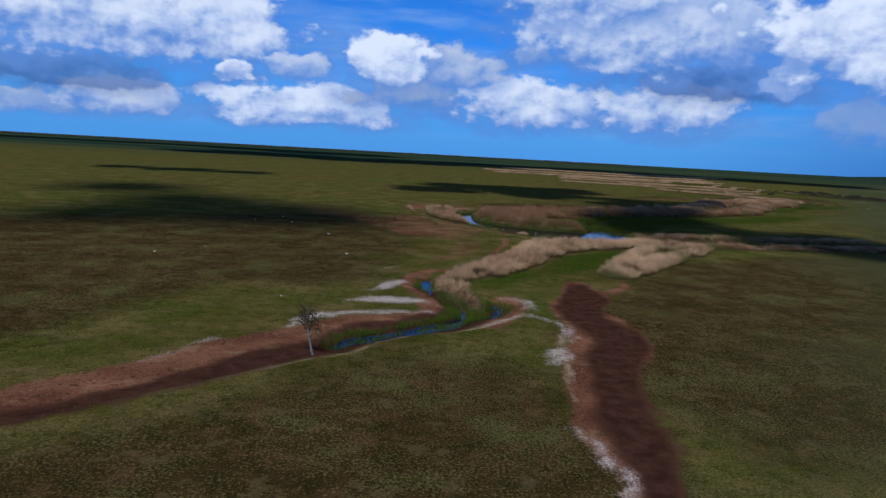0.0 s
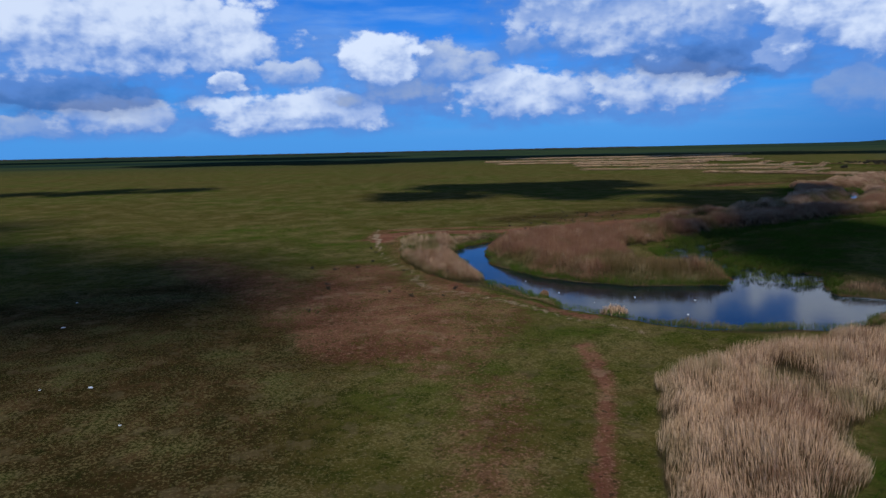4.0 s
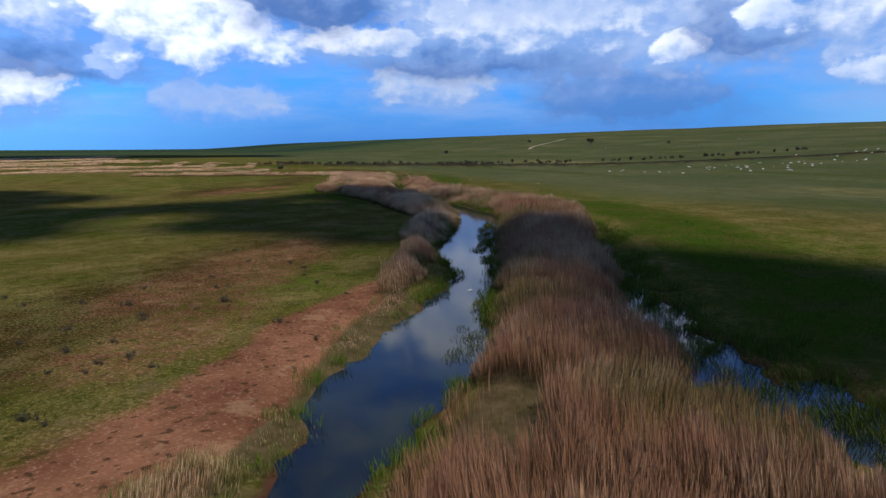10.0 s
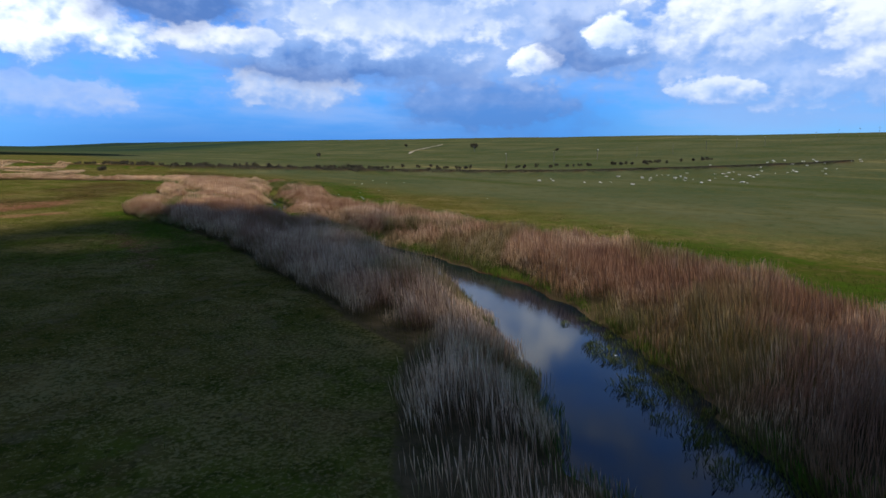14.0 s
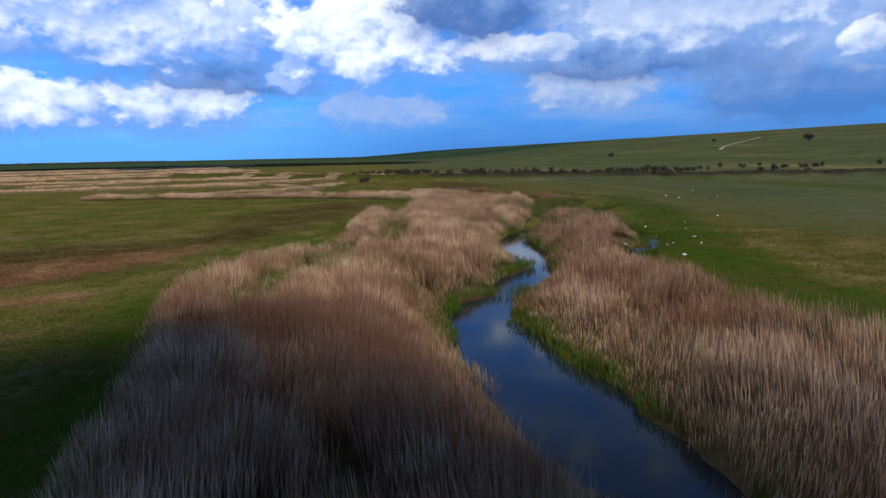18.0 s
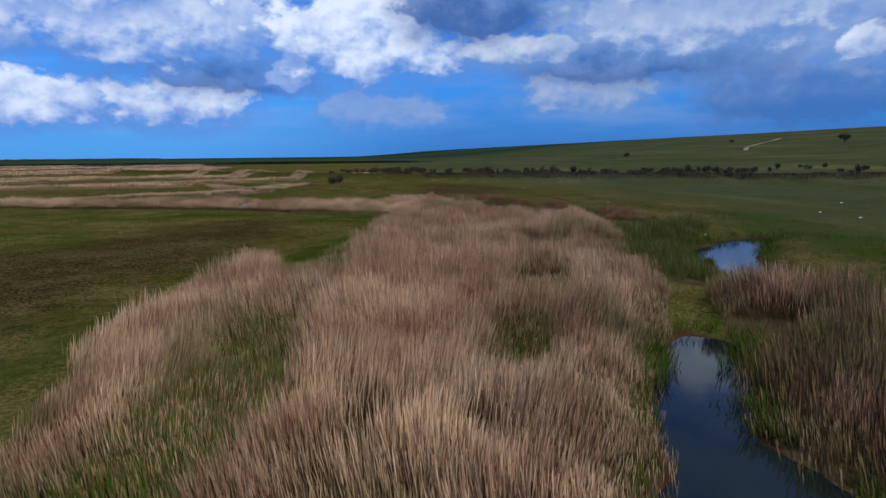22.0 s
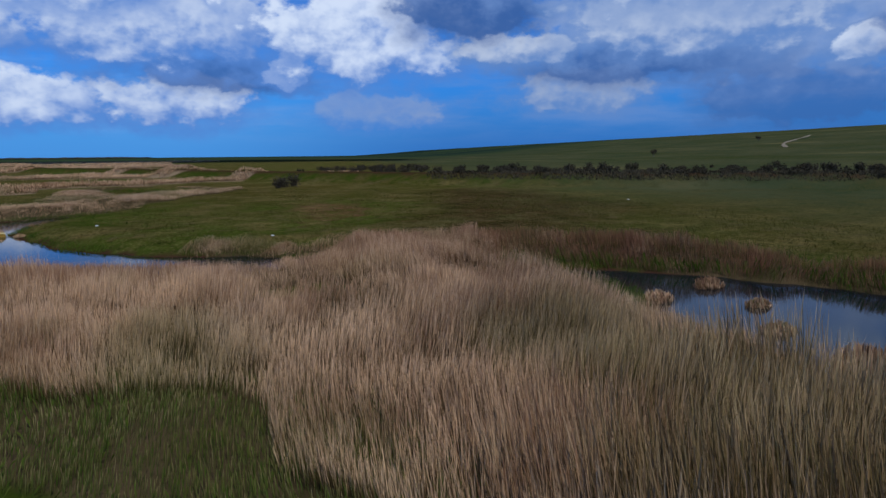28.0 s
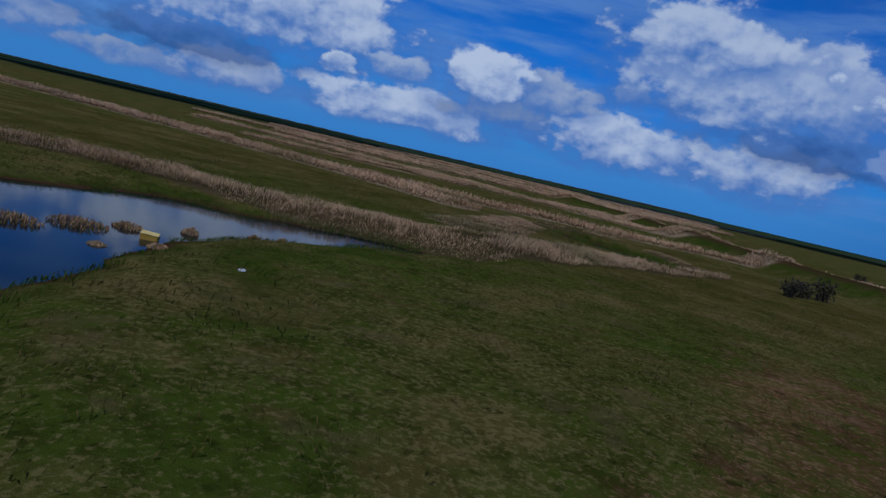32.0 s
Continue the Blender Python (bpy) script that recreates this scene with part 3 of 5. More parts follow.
bed("north_bank", 0.7, 75, 0.1, [(204.2, 400.2, 2.2), (201, 400.6, 2.6), (197.2, 403.8, 2.8), (194, 407.6, 2.8), (189, 413, 2.8)])
bed("rushes", 1.2, 70, 1.0, [(184, 341, 1.4), (189.2, 346.2, 1.8), (195, 351, 2.4), (200, 354, 2.8), (206, 355, 1.6)])
bed("rushes", 0.7, 60, 1.0, [(181.5, 331.5, 1.2), (183.2, 336, 1.4), (184, 340, 1.2)])
bed("creek_loop", 1.0, 45, 0.7, [(4.6, 74, 1.2), (4.8, 77, 1.6), (3.4, 80.5, 1.6), (1.8, 83.4, 1.2)])
bed("lake_rim", 0.62, 42, 0.15, [(172, 447, 2.4), (186, 448, 2.2), (193, 447.6, 2.4), (199, 448.2, 3.2), (205, 450.4, 4.2), (210, 454.4, 4.4), (215, 458.6, 2.8), (222, 464, 1.9), (230.5, 473, 0.9)])
bed("puddle_rim", 0.3, 40, 0.2, [(206, 462, 3.4), (209, 472, 3.0), (210.4, 482, 2.2), (214, 491, 1.2), (222, 490, 1.0)])
bed("puddle_rim", 0.28, 36, 0.2, [(226, 472, 0.8), (228.4, 478, 1.0), (226, 484, 1.0)])
FAR_REEDS = [
    [(100, 528, 4), (130, 518, 4), (160, 507, 4), (188, 495, 4), (202, 484, 3.0)], [(187, 501, 2.5), (208, 498, 2.8), (242, 505, 2.8), (270, 520, 2.6), (285, 527, 2)], [(150, 546, 3), (204, 555, 3.5), (234, 564, 3.5), (262, 552, 3)],
    [(110, 600, 4), (190, 571, 4.5), (231, 546, 3.5), (258, 522, 2.5)]]
FAR_STRIPS = [[(120, 645, 6), (222, 640, 6), (296, 700, 6)], [(60, 700, 8), (210, 690, 8), (300, 745, 8)],
              [(60, 800, 10), (200, 790, 10), (330, 850, 10)], [(100, 950, 14), (260, 930, 12), (420, 1000, 12)]]
# green shoots run through the reeds here
GREEN_WEST = [[(38.5, 119, 0.5), (43, 125.4, 1.0), (49, 131, 0.6)], [(3, 206, 1.4), (-3, 197, 1.0), (-2.6, 186, 0.9)], [(107, 287, 1.0), (114, 297, 1.4), (119, 306, 1.6), (124, 314, 1.4)], [(116, 285, 1.0), (121, 289, 1.0)]]
GREEN_EAST = [[(129, 316, 1.4), (137, 323, 1.8), (143, 329, 1.6), (147, 333, 1.0)], [(149, 331, 1.4), (154, 336.5, 1.8), (158, 341, 1.6), (161, 345.5, 1.0)], [(152, 328, 0.9), (156, 331, 0.9)], [(166.6, 353, 1.6), (169.6, 358, 2.4), (172.6, 362.6, 2.6), (175.6, 366.4, 1.8)],
              [(175.6, 362.4, 1.0), (177.4, 365, 1.3), (179.4, 367.6, 1.0), (180.6, 369, 0.9)], [(182, 350.5, 1.2), (187, 355, 1.0)], [(172, 342, 0.8), (177, 346, 0.9)], [(164, 336, 0.8), (168, 339, 0.8)]]
GREEN_SWATHS = GREEN_WEST + GREEN_EAST

# ---- plan arithmetic ----
LATTICE = np.random.RandomState(7).rand(256, 256)


def value_noise(x, y, size, octaves=3, seed=0):
    """Smooth noise, 0 to 1, with features of that size in metres."""
    total, weight, gain = 0.0, 0.0, 1.0
    for k in range(octaves):
        u, v = x / size + 17.3 * (seed + k), y / size + 9.1 * (seed + k)
        i, j = np.floor(u).astype(int), np.floor(v).astype(int)
        a, b = u - i, v - j
        a, b = a * a * (3 - 2 * a), b * b * (3 - 2 * b)
        i0, i1, j0, j1 = i % 256, (i + 1) % 256, j % 256, (j + 1) % 256
        total = total + gain * ((LATTICE[i0, j0] * (1 - a) + LATTICE[i1, j0] * a) * (1 - b) + (LATTICE[i0, j1] * (1 - a) + LATTICE[i1, j1] * a) * b)
        weight, gain, size = weight + gain, gain * 0.55, size / 2.1
    return total / weight


def ramp(value, low, high):
    s = np.clip((value - low) / (high - low), 0, 1)
    return s * s * (3 - 2 * s)


def stroke_distance(x, y, stroke):
    """Metres outside a stroke's edge; negative inside."""
    best = np.full(np.shape(x), 1e6)
    for (ax, ay, aw), (bx, by, bw) in zip(stroke[:-1], stroke[1:]):
        dx, dy = bx - ax, by - ay
        s = np.clip(((x - ax) * dx + (y - ay) * dy) / (dx * dx + dy * dy), 0, 1)
        best = np.minimum(best, np.hypot(x - ax - s * dx, y - ay - s * dy) - (aw + s * (bw - aw)))
    return best


def strokes_distance(x, y, strokes):
    best = np.full(np.shape(x), 1e6)
    for stroke in strokes:
        pts = np.array(stroke)
        box = (x > pts[:, 0].min() - 30) & (x < pts[:, 0].max() + 30) & (y > pts[:, 1].min() - 30) & (y < pts[:, 1].max() + 30)
        if box.any():
            best[box] = np.minimum(best[box], stroke_distance(x[box], y[box], stroke))
    return best


WATER_LEVEL = -0.62
OPEN_WATERS = [stroke for stroke in WATERS if stroke is not ARM]
LEVEE = [(225, 640, 1.5), (250, 500, 1.5), (262, 460, 1.5), (276, 434, 1.5), (298, 395, 1.5), (330, 357, 1.5), (400, 290, 2), (470, 200, 2), (560, 60, 2)]


def shore(x, y):
    """Metres from the water's ragged edge."""
    rag = (value_noise(x, y, 4.0, 3, 2) - 0.5) * 2.4 + (value_noise(x, y, 1.1, 2, 5) - 0.5) * 0.7
    marsh = strokes_distance(x, y, [ARM]) + (value_noise(x, y, 2.6, 3, 61) - 0.42) * 9.0
    return np.minimum(strokes_distance(x, y, OPEN_WATERS) + rag, marsh)


def height(x, y, edge=None):
    if edge is None:
        edge = shore(x, y)
    u = (x - 58) * 0.866 - (y - 239) * 0.5
    hill = 47 * ramp(u, 165, 1010) - 0.012 * np.maximum(u - 1100, 0)
    hill = hill + 2.2 * (value_noise(x, y, 160, 3, 4) - 0.5) * ramp(u, 200, 420)
    levee = 1.9 * (1 - ramp(stroke_distance(x, y, LEVEE), -1.0, 4.5))
    hill = hill + levee
    roll = 0.34 * (value_noise(x, y, 22, 3, 1) - 0.5) + 0.10 * (value_noise(x, y, 3.2, 2, 8) - 0.5)
    bank = -0.72 + 0.79 * ramp(edge, -1.0, 3.2)
    bed = -0.62 - 0.6 * ramp(-edge, -0.1, 2.5)
    low = np.where(edge < 0, bed, bank)
    flat = ramp(edge, 1.0, 6.0)
    return low * (1 - ramp(edge, 2.5, 4.5)) + (0.07 * ramp(edge, 2.5, 4.5)) + roll * flat + hill


# ---- ground ----
def axis(first, last, pitch, reach, growth=1.12):
    line = list(np.arange(first, last + pitch / 2, pitch))
    gap = pitch
    while line[-1] < reach[1]:
        gap *= growth
        line.append(line[-1] + gap)
    gap = pitch
    while line[0] > reach[0]:
        gap *= growth
        line.insert(0, line[0] - gap)
    return np.array(line)


def grid_mesh(name, xs, ys, z):
    nx, ny = len(xs), len(ys)
    gx, gy = np.meshgrid(xs, ys)
    verts = np.stack([gx.ravel(), gy.ravel(), z.ravel()], 1).astype(np.float32)
    i = (np.arange(ny - 1)[:, None] * nx + np.arange(nx - 1)[None, :]).ravel()
    return quads_mesh(name, verts, np.stack([i, i + 1, i + 1 + nx, i + nx], 1))


def quads_mesh(name, verts, faces):
    me = bpy.data.meshes.new(name)
    count, corners = len(faces), faces.shape[1]
    me.vertices.add(len(verts))
    me.vertices.foreach_set("co", np.ascontiguousarray(verts, dtype=np.float32).ravel())
    me.loops.add(count * corners)
    me.loops.foreach_set("vertex_index", np.ascontiguousarray(faces, dtype=np.int32).ravel())
    me.polygons.add(count)
    me.polygons.foreach_set("loop_start", np.arange(0, count * corners, corners, dtype=np.int32))
    me.update(calc_edges=True)
    return me


GX = axis(-62, 252, 0.9, (-4300, 4300))
GY = axis(8, 492, 0.9, (-2500, 4600))
gx, gy = np.meshgrid(GX, GY)
edge = shore(gx, gy)
ground_z = height(gx, gy, edge)

# red earth banks and worn ground
BARE_CREEK = [
    [(-60, 8, 3.0), (-40, 28, 3.4), (-28.2, 40.8, 3.2), (-23.4, 46.4, 3.4), (-17.1, 53.4, 4.0), (-12.4, 59, 4.2), (-8.3, 63, 3.8), (-5.1, 65.8, 3.6), (-1.8, 67.6, 3.4), (1.4, 71.6, 3.2), (0.6, 78.9, 2.2), (-3.4, 86.8, 2.8)],
    [(-3.4, 86.8, 2.4), (-4, 93, 1.5), (-1.6, 98, 1.4), (3.4, 99, 1.2), (6.6, 103.6, 1.1), (9, 110, 0.9), (11.2, 119.6, 0.9), (13.6, 130, 0.8), (14.6, 140, 0.8)],
    [(5.4, 67.3, 1.4), (8.4, 73, 2.2), (9.6, 77, 2.4), (9, 80.6, 1.6)],
    [(20.8, 94, 1.4), (20, 86, 3.6), (17.4, 76, 3.6), (18.4, 67, 4.4), (17.4, 61.2, 4.0), (14.4, 56, 3.8), (13.8, 48.4, 3.2), (13.4, 40.3, 3.0), (12.6, 34.4, 1.8), (12.4, 26, 1.6)], [(28.2, 95.2, 0.9), (24, 88.2, 1.2)]]
BARE_BEND = [
    [(-9, 205, 2.4), (-7.5, 213, 2.6), (-2, 216, 2.6), (7, 214.8, 3.0), (15, 215.8, 3.2), (22.8, 218.8, 3.6), (29, 220, 3.2), (34, 223.2, 3.4), (41, 226.8, 3.4), (48, 230, 3.2), (54, 232.8, 2.0)],
    [(4.2, 165.7, 1.2), (4.6, 162.6, 1.0), (8.2, 159.2, 0.7), (11.2, 155.2, 0.7), (17, 149, 1.2)]] 
BARE_FAR = [[(110, 340, 4.4), (120, 340.5, 4.6), (126, 342, 4.4), (133, 344.4, 3.6), (138, 350, 2.0)], [(117, 331, 2.8), (123.5, 330.5, 2.6)], [(111, 302, 1.6), (114.5, 306, 1.6)], [(136, 366, 1.4), (142, 370, 1.2)]]
BARE = BARE_CREEK + BARE_BEND
EARTHY = BARE_FAR + [[(-12, 206, 3.0), (-9, 220, 3.2), (4, 222, 3.2), (16, 222, 2.6), (26, 222, 2)], [(-9, 176, 6), (-7, 160, 9), (-2, 144, 9)], [(-4, 192, 3), (1, 174, 3.5), (4, 160, 4)]]
WORN = [[(-6, 205, 4), (-4, 190, 3.5), (0, 174, 3.5), (2, 162, 5), (6, 150, 7), (2, 138, 6)], [(-10, 175, 3), (-9, 160, 4), (-6, 146, 4)], [(30, 230, 5), (44, 238, 4), (58, 248, 4)], [(106, 335, 6), (124, 345, 7), (136, 347, 4)],
        [(38, 242, 6), (54, 250, 7), (64, 256, 5)], [(100, 285, 2), (110, 300, 3)], [(-2, 104, 3), (4, 116, 4), (6, 132, 4)], [(222, 432, 5), (218, 422, 4), (213, 418, 2)], [(-36, 186, 6), (-25, 174, 7), (-17, 163, 6), (-12, 150, 5)]]
SALT_WEST = [
    [(-14.6, 62.8, 0.6), (-12.2, 66.4, 1.3), (-9.9, 67.9, 1.4), (-7.2, 69.8, 1.1), (-3.8, 70.8, 1.0), (-0.4, 71.6, 0.5)], [(-10.7, 74.6, 0.5), (-7.2, 76.2, 1.6), (-4.2, 76.6, 2.2), (-0.9, 76.7, 1.2)],
    [(-9, 81.6, 0.9), (-6.6, 84.2, 1.5), (-5.5, 88.4, 1.4)], [(-24, 50, 0.3), (-19, 58, 0.4)]]
SALT_EAST = [
    [(8.4, 81.4, 0.5), (11.6, 79.8, 0.8), (12.2, 75.2, 0.6)], [(4.2, 66.4, 0.3), (7.4, 70, 0.4), (10.8, 73, 0.5), (13.6, 69.4, 0.5), (14.4, 67.6, 0.7), (14.6, 64.6, 0.8), (13.6, 62.4, 0.3)], [(12.9, 60.6, 0.4), (11.8, 59, 1.3), (10.9, 57.4, 1.1), (9.8, 54.6, 0.4)],
    [(10.6, 42, 0.5), (11.6, 40, 0.6), (11.2, 37.6, 0.7), (11.4, 33.2, 0.5), (11, 28, 0.4)]]
SALT = SALT_WEST + SALT_EAST
MUD = [[(20.8, 92, 1.0), (19.6, 84, 3.2), (18, 77, 2.8), (17.4, 72, 2.4), (19.4, 66.9, 3.0), (18.4, 61.2, 2.4), (15.6, 56.2, 2.4), (15, 48.4, 1.8), (14.4, 40.3, 1.8), (13.2, 34.4, 1.1), (13, 26, 1.0)],
       [(-60, 7, 1.0), (-40, 26, 1.1), (-26.6, 38.3, 1.0), (-22.3, 43.7, 1.1), (-16.2, 50.2, 1.7), (-12.4, 54.4, 1.9), (-6.6, 62, 2.2), (-0.8, 66.6, 2.6), (3, 70.5, 2.8), (5, 75, 3.0), (2, 80.5, 1.8), (-0.8, 86, 1.4)]]
LUSH_WEST = [[(4.5, 73, 1.2), (4, 78, 1.8), (3, 84, 1.6)], [(7, 90, 1.5), (14, 97, 3)], [(17, 101, 3.4), (24, 112, 5), (33, 124, 5), (44, 132, 5)], [(52, 180, 8), (60, 196, 9), (85, 212, 8), (110, 226, 8), (135, 250, 7)],
             [(36, 222.4, 1.4), (46, 227, 1.5)], [(-10, 158, 1), (-12, 152, 1)], [(-12, 104, 1.2), (-9, 108, 1.2)]]
LUSH_EAST = [[(148, 280, 4.5), (162, 303, 4.5), (182, 320, 4.5), (205, 338, 4.5), (222, 356, 4.5)], [(190, 350, 4), (197, 354, 4)], [(150, 346, 0.8), (160, 356, 1.0), (167, 357, 1.4), (171, 358, 2.4), (174, 362, 2.2), (179, 371, 0.6)],
             [(185, 386.5, 1.6), (189, 380, 1.8), (195, 382, 2.6)], [(190, 386, 2), (193, 390, 2)], [(177, 403, 2.5), (184, 396, 2)], [(216, 404, 0.8), (210, 414, 0.6)], [(203.5, 424, 0.6), (201, 430, 1.0), (204, 438, 1.0)],
             [(128, 324, 2.5), (119, 308, 2.5), (109, 290, 2.5)], [(217, 402, 0.8), (221, 394, 0.8), (223, 380, 0.8)]]
LUSH = LUSH_WEST + LUSH_EAST
TRAIL_BEND = [[(-10, 224, 0.4), (-11.8, 209, 0.5), (-10, 204.9, 0.5), (-6.9, 186.2, 0.45), (-2.6, 175.4, 0.45), (0.3, 166.3, 0.45), (2.2, 162.4, 0.45), (6.7, 159, 0.6), (8.4, 156.4, 0.6), (14.5, 149.5, 0.5), (20, 143, 0.4)],
              [(-14, 205, 0.15), (-10.6, 192, 0.2), (-6, 180, 0.2), (-3.8, 174, 0.2), (-0.8, 167.5, 0.2), (1.0, 161.6, 0.3), (6.2, 156.6, 0.4)], [(-6.6, 190, 0.15), (-2.2, 177, 0.2), (1.6, 168, 0.2), (4.0, 163.4, 0.3)],
              [(-11, 214, 1.0), (-10, 206, 0.8), (-8.4, 196, 0.5)], [(-4, 214, 0.7), (4, 218, 0.6)], [(-8, 222, 0.5), (-2, 224, 0.4)]]
TRAIL_PLAIN = [[(-14.3, 75.6, 0.22), (-13.5, 77.7, 0.22), (-13.3, 82.4, 0.22), (-11.1, 86.9, 0.22), (-8.2, 93.6, 0.22), (-4, 105.3, 0.22)], [(-15.4, 76, 0.16), (-14.6, 78.1, 0.16), (-14.4, 82.8, 0.16), (-12.2, 87.3, 0.16)], [(-7.6, 96.9, 0.22), (-6.2, 100, 0.22), (-5, 102.7, 0.22), (-3.1, 105.7, 0.22)],
               [(160, 419, 0.35), (174, 406, 0.35), (188, 401.5, 0.35), (193, 402, 0.3)], [(70, 252, 0.3), (64, 262, 0.3)]]
TRAIL_CREEK = [[(14, 67, 0.5), (12.6, 61, 0.8), (11.2, 55, 0.7), (11.4, 47, 0.4), (11, 38, 0.5), (11, 30, 0.4)], [(-24, 41, 0.4), (-9, 54.5, 0.5), (-2, 62.4, 0.6), (4.2, 66.4, 0.6), (8, 70.5, 0.6), (11, 73.5, 0.7)]]
TRAIL = TRAIL_BEND + TRAIL_PLAIN + TRAIL_CREEK


warp_x = gx + (value_noise(gx, gy, 7.0, 4, 31) - 0.5) * 3.6
warp_y = gy + (value_noise(gx, gy, 7.0, 4, 41) - 0.5) * 3.6


def zone_of(strokes, soft=1.6):
    return 1 - ramp(strokes_distance(warp_x, warp_y, strokes), -soft * 0.8, soft)


reed_edge = strokes_distance(gx, gy, [r[4] for r in REEDS])
zone = np.zeros((gx.size, 4), np.float32)
zone[:, 0] = np.clip(np.maximum(0.68 * zone_of(BARE), np.maximum(0.52 * zone_of(EARTHY, 4.0), 0.45 * zone_of(WORN, 4.0))) + 0.45 * (1 - ramp(edge, 0.4, 2.6)) * (reed_edge > 2) * (gy < 225), 0, 1).ravel()
zone[:, 1] = (zone_of(SALT, 1.5) * (0.40 + 0.45 * value_noise(gx, gy, 2.4, 3, 27))).ravel()
lush = np.maximum(0.80 * zone_of(LUSH, 4.0), (0.22 + 0.3 * ramp(gy, 235, 275)) * (1 - ramp(edge, 0.8, 2.8)) * (gy > 95))
u_hill = (gx - 58) * 0.866 - (gy - 239) * 0.5
lush = np.maximum(lush, 0.8 * (1 - ramp(stroke_distance(gx, gy, LEVEE), 0, 6)))
zone[:, 2] = lush.ravel()
zone[:, 3] = 1
upland = ramp(u_hill, 25, 140)
wet = np.zeros((gx.size, 4), np.float32)
wet[:, 0] = np.maximum(0.62 * (1 - ramp(stroke_distance(gx, gy, LEVEE), -0.5, 2.5)).ravel(), np.maximum(zone_of(MUD, 1.8), 0.8 * (1 - ramp(edge, -0.2, 1.0))).ravel())
far_strips = strokes_distance(gx, gy, FAR_REEDS + FAR_STRIPS)
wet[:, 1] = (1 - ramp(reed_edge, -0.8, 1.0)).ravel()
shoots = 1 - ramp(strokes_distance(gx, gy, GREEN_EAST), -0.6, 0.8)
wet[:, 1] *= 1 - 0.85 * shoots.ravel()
zone[:, 2] = np.maximum(zone[:, 2], 0.9 * shoots.ravel())
wet[:, 2] = np.maximum(0.68 * zone_of(TRAIL, 0.9), 1 - ramp(far_strips, -2, 3)).ravel()
wet[:, 3] = 1
ground_mesh = grid_mesh("ground", GX, GY, ground_z)
for key, values in (("zone", zone), ("zone_wet", wet)):
    layer = ground_mesh.color_attributes.new(key, "FLOAT_COLOR", "POINT")
    layer.data.foreach_set("color", values.ravel())
# dry brown ground; the west strokes also carry soft cloud shade as colour
DRY_SHADE_WEST = [[(-22, 96, 16), (-18, 130, 14), (-8, 150, 6)], [(-90, 40, 50), (-60, 110, 40), (-24, 160, 16)], [(40, 60, 28), (60, 100, 26), (80, 120, 18)], [(-4, 20, 30), (0, 45, 12)]]
DRY_EAST = [[(104, 340, 8), (126, 350, 12)], [(222, 408, 8), (236, 418, 10), (250, 440, 8)], [(20, 236, 8), (50, 250, 9), (66, 258, 9)], [(160, 372, 10), (176, 386, 7)], [(140, 352, 6), (156, 364, 6)]]
DRY_SHADE = DRY_SHADE_WEST + DRY_EAST
dry_shade = 1 - ramp(strokes_distance(warp_x, warp_y, DRY_SHADE), -9, 9)
layer = ground_mesh.attributes.new("dry", "FLOAT", "POINT")
layer.data.foreach_set("value", (0.95 * dry_shade).ravel().astype(np.float32))
layer = ground_mesh.attributes.new("upland", "FLOAT", "POINT")
layer.data.foreach_set("value", upland.ravel().astype(np.float32))
ground_mesh.polygons.foreach_set("use_smooth", np.ones(len(ground_mesh.polygons), bool))
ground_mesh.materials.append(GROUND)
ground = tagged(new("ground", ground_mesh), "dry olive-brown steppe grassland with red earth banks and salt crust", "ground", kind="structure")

# ---- water ----
WX, WY = np.arange(-62, 240, 1.5), np.arange(6, 495, 1.5)
wx, wy = np.meshgrid(WX, WY)
near_water = strokes_distance(wx, wy, WATERS) < 4.5
index = np.full(wx.shape, -1)
cells = near_water[:-1, :-1] & near_water[1:, :-1] & near_water[:-1, 1:] & near_water[1:, 1:]
row, col = np.nonzero(cells)
corner = np.stack([row * len(WX) + col, row * len(WX) + col + 1, (row + 1) * len(WX) + col + 1, (row + 1) * len(WX) + col], 1)
used, inverse = np.unique(corner, return_inverse=True)
water_mesh = quads_mesh("water", np.stack([wx.ravel()[used], wy.ravel()[used], np.full(len(used), WATER_LEVEL)], 1), inverse.reshape(corner.shape))
water_mesh.materials.append(WATER)
tagged(new("water", water_mesh), "dark still river water reflecting the cloudy sky", "river", kind="structure")


# ---- blades: reeds and grass ----
def blade_mesh(name, x, y, z, tall, width, lean, green, mat, rng):
    """Three-cornered blades: a root and a slanted plume, leaning with the wind in drifts."""
    n = len(x)
    turn = rng.rand(n) * 2 * np.pi
    tip = 0.9 + 0.7 * rng.randn(n) + (value_noise(x, y, 4.5, 2, 81) - 0.5) * 7.0
    cx, cy = np.cos(turn) * width, np.sin(turn) * width
    lx, ly = np.cos(tip) * lean * tall, np.sin(tip) * lean * tall
    low = 0.70 + 0.2 * rng.rand(n)
    v = np.empty((n, 3, 3), np.float32)
    v[:, 0] = np.stack([x, y, z], 1)
    v[:, 1] = np.stack([x + cx + lx * low, y + cy + ly * low, z + tall * low], 1)
    v[:, 2] = np.stack([x - cx + lx, y - cy + ly, z + tall], 1)
    me = quads_mesh(name, v.reshape(-1, 3), np.arange(3 * n).reshape(n, 3))
    along = me.attributes.new("along", "FLOAT", "POINT")
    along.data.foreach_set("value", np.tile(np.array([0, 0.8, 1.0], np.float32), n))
    tint = me.attributes.new("green", "FLOAT", "POINT")
    tint.data.foreach_set("value", np.repeat(green.astype(np.float32), 3))
    me.materials.append(mat)
    return me


